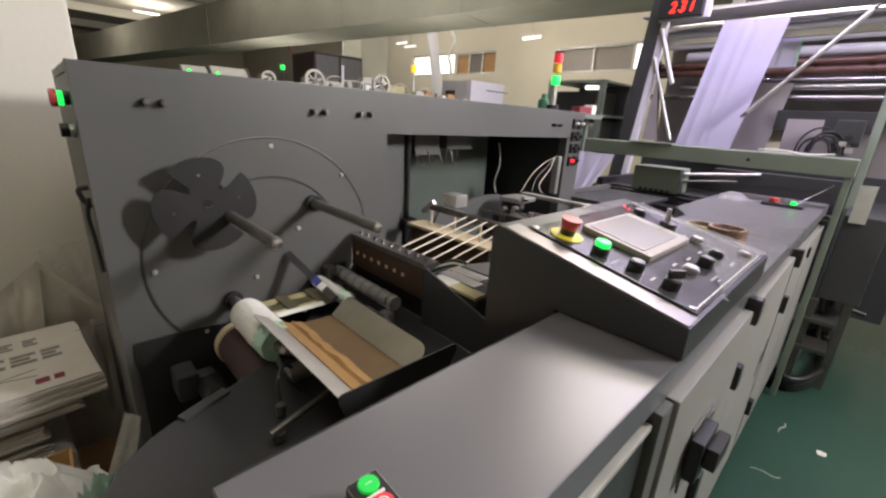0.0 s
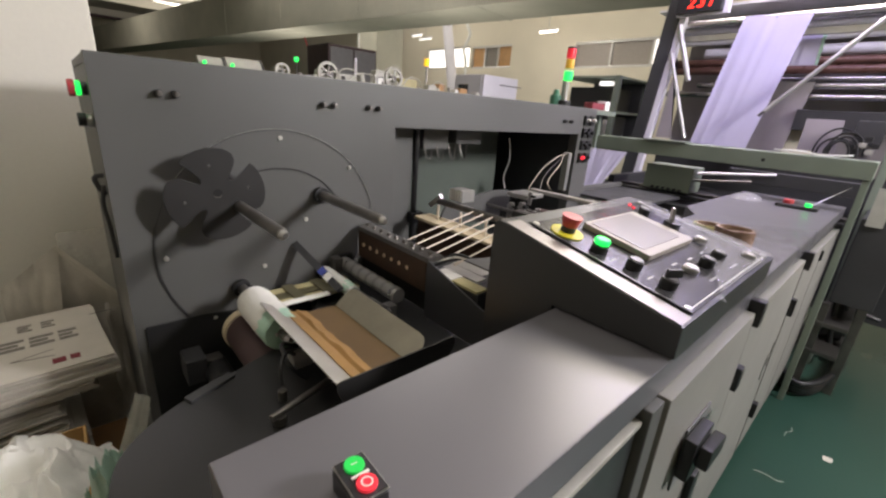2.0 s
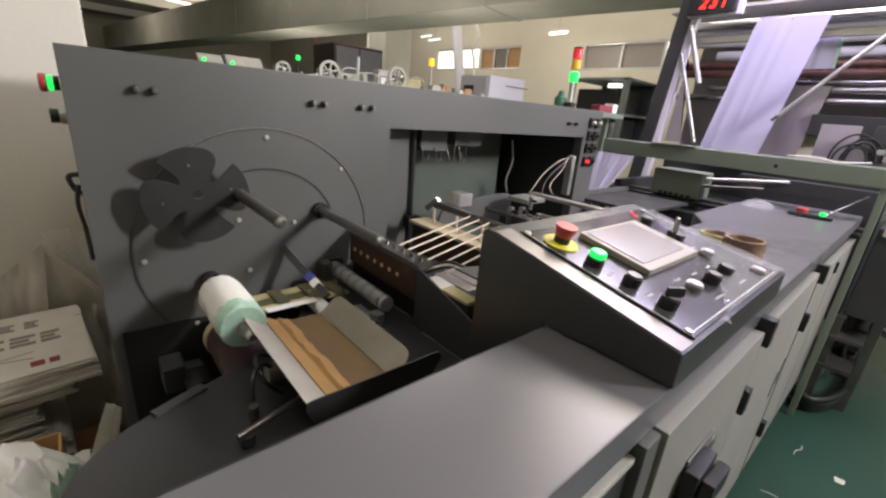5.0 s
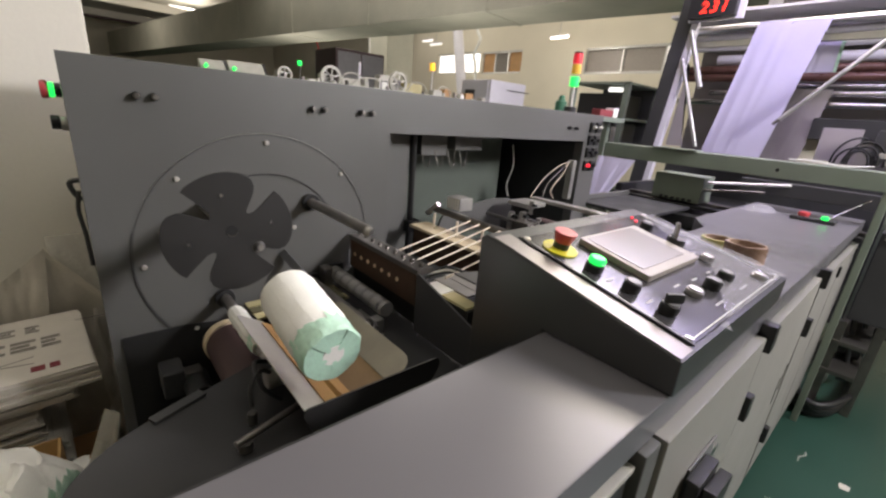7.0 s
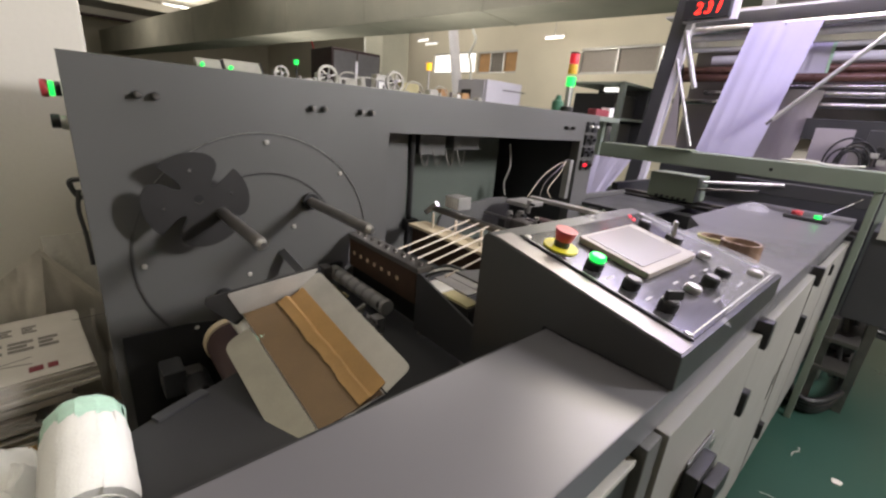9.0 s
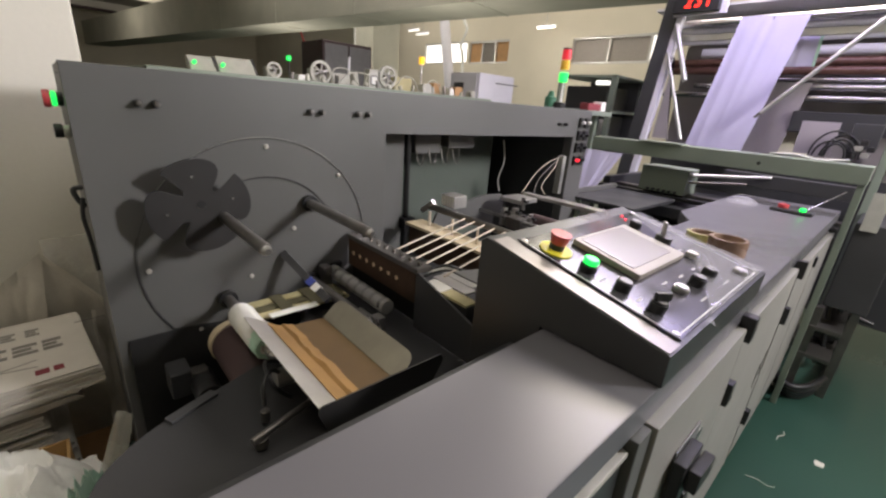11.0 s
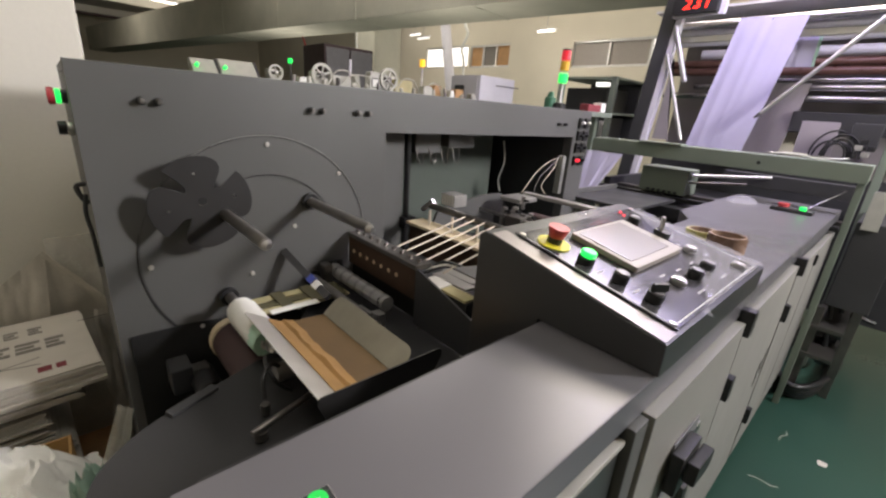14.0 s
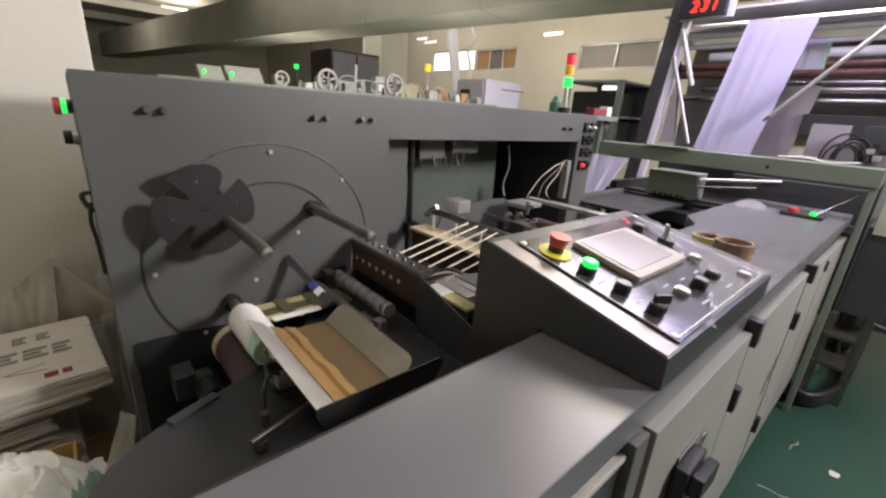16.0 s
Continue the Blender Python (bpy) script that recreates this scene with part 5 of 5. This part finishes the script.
part("red_case", box((-0.36, 2.95, 1.33), (-0.30, 3.10, 1.370), 0.006), "inkred", fr)
part("white_case", box((-0.36, 3.105, 1.33), (-0.30, 3.16, 1.385), 0.006), "label", fr)
part("bracket", box((-0.40, 2.93, 1.300), (-0.27, 3.20, 1.329), 0.004), "greybeam", fr)
part("post", box((-0.40, 3.16, 0.0), (-0.355, 3.20, 1.299), 0.004), "greybeam", fr)
sh = thing("equipment_rack", (-0.75, 3.9, 0), "open rack holding dark electronic boxes", "rack")
for x, y in ((-1.0, 3.7), (-0.55, 3.7), (-1.0, 4.2), (-0.55, 4.2)):
    part("post", box((x - 0.02, y - 0.02, 0), (x + 0.02, y + 0.02, 1.60), 0.003), "greybeam", sh)
for z in (1.10, 1.33, 1.58):
    part("shelf", box((-1.02, 3.68, z), (-0.53, 4.22, z + 0.018), 0.003), "greybeam", sh)
part("dark_box", box((-0.97, 3.72, 1.12), (-0.62, 4.1, 1.31), 0.008), "dark", sh)
part("dark_box", box((-0.97, 3.74, 1.35), (-0.62, 4.1, 1.52), 0.008), "black", sh)
# dark sheet added behind the shelves to darken the rack's gaps
part("rack_backing", box((-1.0, 4.15, 1.0), (-0.56, 4.17, 1.58), 0.003), "dark", sh)
part("lamp_box", box((-0.70, 3.70, 1.53), (-0.60, 3.74, 1.56), 0.003), "tube", sh, "small white lit strip")
for k in range(5):
    part("bottle", rod((-0.59, 3.69, 1.12 + 0.001), (-0.59, 3.69, 1.16 + 0.03 * k), 0.02, n=12), "alu", sh)
# control box behind
eb = thing("electrical_box", (-1.63, 3.5, 0), "white electrical enclosure on the machine behind", "electrical box")
part("case", box((-1.86, 3.25, 1.27), (-1.50, 3.70, 1.572), 0.006), "whitemetal", eb)
part("window", box((-1.80, 3.239, 1.37), (-1.68, 3.244, 1.49), 0.002), "dark", eb)
part("front_rim", box((-1.85, 3.2445, 1.29), (-1.53, 3.2495, 1.555), 0.002), "whitemetal", eb)
part("vent", box((-1.499, 3.45, 1.50), (-1.496, 3.75, 1.508)), "dark", eb)
part("stand", box((-1.76, 3.26, 0), (-1.51, 3.77, 1.269), 0.005), "greybeam", eb)
# second winding machine behind with small fittings
m2 = thing("second_winding_machine", (-2.0, 2.5, 0), "pale second winding machine with small white fittings on top", "machine")
part("body", box((-2.3, 0.9, 0.02), (-1.3, 3.2, 1.365), 0.01), "greybeam", m2)


def hand_wheel(x, y, z, r, spokes):
    w = part("handwheel", ring(r, r * 0.13, x, x + 0.016, n=36, c=(y, z)), "pipegrey", m2, "pale spoked handwheel")
    part("hub", rod((x - 0.03, y, z), (x + 0.022, y, z), r * 0.26, n=16, bevel=0.003), "darksteel", w)
    for q in range(spokes):
        a = 2 * math.pi * (q + 0.3) / spokes
        part("spoke", rod((x + 0.008, y + r * 0.25 * math.cos(a), z + r * 0.25 * math.sin(a)), (x + 0.008, y + r * 0.9 * math.cos(a), z + r * 0.9 * math.sin(a)), r * 0.10, n=8), "alu", w)
    part("bearing", box((x - 0.09, y - r * 0.7, 1.366), (x - 0.031, y + r * 0.7, z + 0.02), 0.006), "pipegrey", m2, "pale bearing block")


hand_wheel(-1.40, 1.50, 1.405, 0.036, 5)
hand_wheel(-1.40, 1.774, 1.420, 0.058, 6)
hand_wheel(-1.40, 2.252, 1.440, 0.062, 6)
# tilted operator displays with lit green lamps
for y0, y1, z1 in ((1.10, 1.215, 1.435), (1.23, 1.41, 1.445)):
    d = part("operator_display", prism([(-1.50, 1.366), (-1.40, 1.366), (-1.475, z1), (-1.50, z1)], xz(y0), y1 - y0, 0.004), "pipegrey", m2, "tilted pale operator display")
    part("display_side", prism([(-1.50, 1.366), (-1.395, 1.366), (-1.472, z1 + 0.004), (-1.50, z1 + 0.004)], xz(y1 + 0.001), 0.008, 0.001), "dark", d)
    part("green_lamp", rod((-1.425, y0 + 0.02, 1.40), (-1.405, y0 + 0.02, 1.405), 0.009, n=12, bevel=0.002), "greenlit", d, "small lit green lamp")
# pale housings, brackets and fittings along the top
for y0, y1, h, x, mt in ((1.62, 1.70, 0.030, -1.42, "label"), (1.845, 1.985, 0.062, -1.46, "pipegrey"), (1.99, 2.03, 0.078, -1.44, "pipegrey"), (2.085, 2.165, 0.108, -1.42, "pipegrey"), (2.34, 2.50, 0.085, -1.50, "feedcream"), (2.53, 2.62, 0.060, -1.42, "pipegrey"), (2.66, 2.74, 0.075, -1.46, "tan"), (2.77, 2.82, 0.050, -1.40, "label"), (2.86, 2.95, 0.065, -1.44, "tan"), (3.0, 3.05, 0.045, -1.40, "pipegrey")):
    part("housing", prism(rounded([(y0, 1.366), (y1, 1.366), (y1 - 0.012, 1.366 + h), (y0 + 0.006, 1.366 + h)], 0.01, 3), yz(x), 0.06, 0.003), mt, m2)
part("display", box((-1.359, 2.105, 1.385), (-1.355, 2.145, 1.43), 0.002), "label", m2, "small white display")
part("display_frame", box((-1.3595, 2.098, 1.378), (-1.3592, 2.152, 1.437)), "dark", m2)
random.seed(11)
for k in range(16):
    y = 1.58 + 0.095 * k
    h = random.uniform(0.02, 0.055)
    q = part("fitting", rod((-1.36 + random.uniform(-0.01, 0.02), y, 1.366), (-1.36, y + random.uniform(-0.01, 0.01), 1.366 + h), 0.012, n=12, bevel=0.003), "darksteel" if k % 3 == 0 else "pipegrey", m2)
for y, dy, h in ((1.80, 0.22, 0.05), (1.88, 0.30, 0.035), (2.05, 0.22, 0.06), (2.30, 0.20, 0.05), (2.55, 0.16, 0.045)):
    part("wire_loop", pipe([(-1.37, y, 1.37), (-1.36, y + dy * 0.25, 1.40 + h), (-1.36, y + dy * 0.7, 1.41 + h * 0.7), (-1.37, y + dy, 1.37)], 0.0035, n=6), "pipegrey", m2, "pale looped hose")
part("upright_tube", rod((-1.42, 1.975, 1.36), (-1.42, 1.98, 1.53), 0.008, n=10), "whitemetal", m2, "thin white upright tube")
lp = thing("signal_lamp", (-1.5, 2.62, 1.3), "small amber lamp on a thin pole", "signal light")
part("pole", rod((-1.5, 2.62, 1.3), (-1.5, 2.62, 1.56), 0.007, n=10), "alu", lp)
part("lamp", rod((-1.5, 2.62, 1.56), (-1.5, 2.62, 1.61), 0.02, n=16, bevel=0.003), "amberlit", lp)
gl = thing("indicator_lamp", (-1.5, 1.63, 1.4), "small green indicator lamp", "signal light")
part("lamp", rod((-1.5, 1.63, 1.47), (-1.5, 1.63, 1.495), 0.013, n=12, bevel=0.003), "greenlit", gl)
part("pole", rod((-1.5, 1.63, 1.30), (-1.5, 1.63, 1.469), 0.005, n=8), "dark", gl)
dm = thing("dark_cabinet", (-3.4, 3.6, 0), "tall dark cabinet far behind the machine", "cabinet")
part("body", box((-3.7, 2.70, 0), (-3.2, 3.28, 1.83), 0.01), "maroon", dm)
part("door", box((-3.198, 2.72, 1.2), (-3.185, 2.98, 1.80), 0.004), "capgrey", dm)
part("door", box((-3.198, 3.0, 1.2), (-3.185, 3.26, 1.80), 0.004), "capgrey", dm)
# cables hanging from the ceiling far behind
for pts, c in (([(-10.2, 7.2, 4.2), (-10.2, 7.2, 3.2), (-10.15, 7.2, 2.3), (-9.9, 7.2, 2.1), (-9.4, 7.2, 2.0), (-9.2, 7.2, 0.0)], "whitecable"), ([(-5.85, 7.2, 4.2), (-5.87, 7.2, 3.1), (-5.75, 7.2, 2.8), (-5.9, 7.2, 2.5), (-5.8, 7.2, 2.1), (-5.8, 7.2, 0)], "whitecable"), ([(-13.8, 7.2, 4.2), (-13.7, 7.2, 3.26), (-12.9, 7.2, 2.65), (-10.6, 7.2, 2.0), (-10.4, 7.2, 0.0)], "redcable")):
    tagged(part("cable", pipe(pts, 0.03), c), "long cable hanging from the ceiling", "cable", "hanging cables")
dp = thing("diagonal_pipe", (-5.75, 7.2, 0), "pale slanting pipe between floor and ceiling", "pipe")
part("tube", rod((-5.75, 7.2, 0.0), (-6.75, 7.2, 4.2), 0.11, n=16), "whitemetal", dp)


crumple("film_wad", (0.60, 2.90, 0.966), (0.06, 0.08, 0.022), 3.3, "clearfilm", "crumpled clear film on the worktop", "film scrap", amp=0.6, power=0.7, n=26)


# ---- everything that moves ----
def turned(at, *ms):
    m = Matrix.Translation(at)
    for q in ms:
        m = m @ q
    return m


def rx(a):
    return Matrix.Rotation(radians(a), 4, "X")


def ry(a):
    return Matrix.Rotation(radians(a), 4, "Y")


def rz(a):
    return Matrix.Rotation(radians(a), 4, "Z")


def on_turret(start, angle, x):
    a = radians(start + angle)
    return Vector((x, TC[0] + SP * math.cos(a), TC[1] + SP * math.sin(a)))


TURN = [(0, 0), (4.4, 0), (4.8, -9), (5.2, -27), (5.6, -48), (6.0, -68), (6.3, -79), (6.4, -85), (6.5, -89.5), (6.6, -90), (16, -90)]
PUSH = [(0, 0.05), (6.7, 0.05), (6.8, 0.085), (6.9, 0.245), (7.0, 0.31), (7.2, 0.31), (7.3, 0.235), (7.4, 0.13), (7.5, 0.055), (7.6, 0.05), (16, 0.05)]
SWIVEL = [(0, 0), (7.5, 0), (7.6, -14), (7.7, -40), (7.8, -97), (7.9, -161), (8.0, -172), (8.5, -174), (9.0, -178), (9.6, -180), (9.8, -165), (10.0, -120), (10.2, -60), (10.4, -15), (10.6, 0), (16, 0)]
FLAP = [(0, 0), (8.5, 0), (8.6, -30), (8.7, -62), (8.8, -66), (9.5, -66), (9.8, -30), (10.0, 0), (16, 0)]
AXIS = Vector((math.sin(radians(5.8)), -math.sin(radians(2.5)), 1)).normalized()     # the swivel axis leans a little


def swivel(a):
    return Matrix.Rotation(radians(a), 4, AXIS)


def spin_steps(t0, t1, step=0.1):
    n = int(round((t1 - t0) / step))
    return [t0 + step * i for i in range(n + 1)]


def between(rows, t):
    for (a, u), (b, v) in zip(rows, rows[1:]):
        if a <= t <= b:
            return u + (v - u) * (t - a) / (b - a)
    return rows[-1][1]


def motions():
    walk(turret, [(t, turned((0, *TC), rx(a))) for t, a in TURN])
    walk(plate, [(t, pose(x, PY, PZ)) for t, x in PUSH])
    walk(tray, [(t, turned(PIV, swivel(a))) for t, a in SWIVEL])
    walk(flap, [(t, pose(0, 0.0765, -0.005, a)) for t, a in FLAP])
    # the full roll: wound, carried over, pushed off, swung round and dropped
    rows = [(t, turned(on_turret(225, between(TURN, t), 0.192 - 0.03 * min(1, max(0, (t - 4.4) / 2))), rx(between(TURN, t)))) for t in (0, 4.4, 4.8, 5.2, 5.6, 6.0, 6.3, 6.4, 6.5, 6.7)]
    rows += [(6.8, turned((0.185, 0.812, 1.008), rx(-90))), (6.9, turned((0.325, 0.812, 0.998), rx(-90), ry(3))), (7.0, turned((0.475, 0.832, 0.930), ry(10), rx(-92)))]
    rows += [(7.1, turned((0.475, 0.862, 0.862), ry(4), rx(-95))), (7.2, turned((0.487, 0.872, 0.845), rx(-96)))]
    for t, a, r_, u in ((7.5, 0, 0.102, -0.011), (7.6, -14, 0.10, -0.011), (7.7, -40, 0.09, -0.009), (7.8, -97, 0.08, 0.0), (7.9, -161, 0.045, 0.016), (8.0, -172, 0.02, 0.024)):
        d = swivel(a) @ Vector((r_, u, 0.0515))
        rows.append((t, turned(PIV + d, swivel(a), rx(-96))))
    fall = [(8.0, (0.383, 0.838, 0.872), -96, 5, 10), (8.5, (0.384, 0.837, 0.872), -96, 5, 9), (8.6, (0.390, 0.822, 0.870), -80, 5, 7), (8.7, (0.408, 0.774, 0.864), -45, 4, 3), (8.8, (0.441, 0.701, 0.850), -5, 0, 0), (8.9, (0.459, 0.619, 0.821), 30, 2, 0)]
    fall += [(9.0, (0.442, 0.534, 0.783), 60, 5, 0), (9.1, (0.405, 0.452, 0.722), 85, 8, 0), (9.2, (0.37, 0.38, 0.63), 110, 10, 0), (9.4, (0.35, 0.24, 0.34), 150, 10, 0), (9.6, (0.34, 0.16, 0.052), 200, 0, 0), (16, (0.34, 0.16, 0.052), 200, 0, 0)]
    rows = rows[:-1] + [(t, turned(c, rz(yaw - 180), ry(-b), rx(a))) for t, c, a, b, yaw in fall]
    walk(roll_a, rows)
    walk(roll_b, [(t, turned(on_turret(315, a, 0.095 if t < 4.7 else (0.15 if t < 5.5 else 0.192)), rx(a + 200))) for t, a in TURN])
    # the windings move outwards as the rolls grow
    for layers, full, grow in ((layers_a, RF, [(0, 0.0390), (2.2, 0.0412), (4.3, 0.0432), (6.3, RF), (16, RF)]), (layers_b, 0.037, [(0, 0.0175), (6.3, 0.0180), (7.2, 0.0188), (9.0, 0.0225), (11.3, 0.0300), (13.5, 0.0335), (16, 0.037)])):
        for k, lay in enumerate(layers):
            a = 360 * k / len(layers)
            walk(lay, [(t, rx(a) @ Matrix.Translation((0, 0, r_ - full))) for t, r_ in grow])


motions()
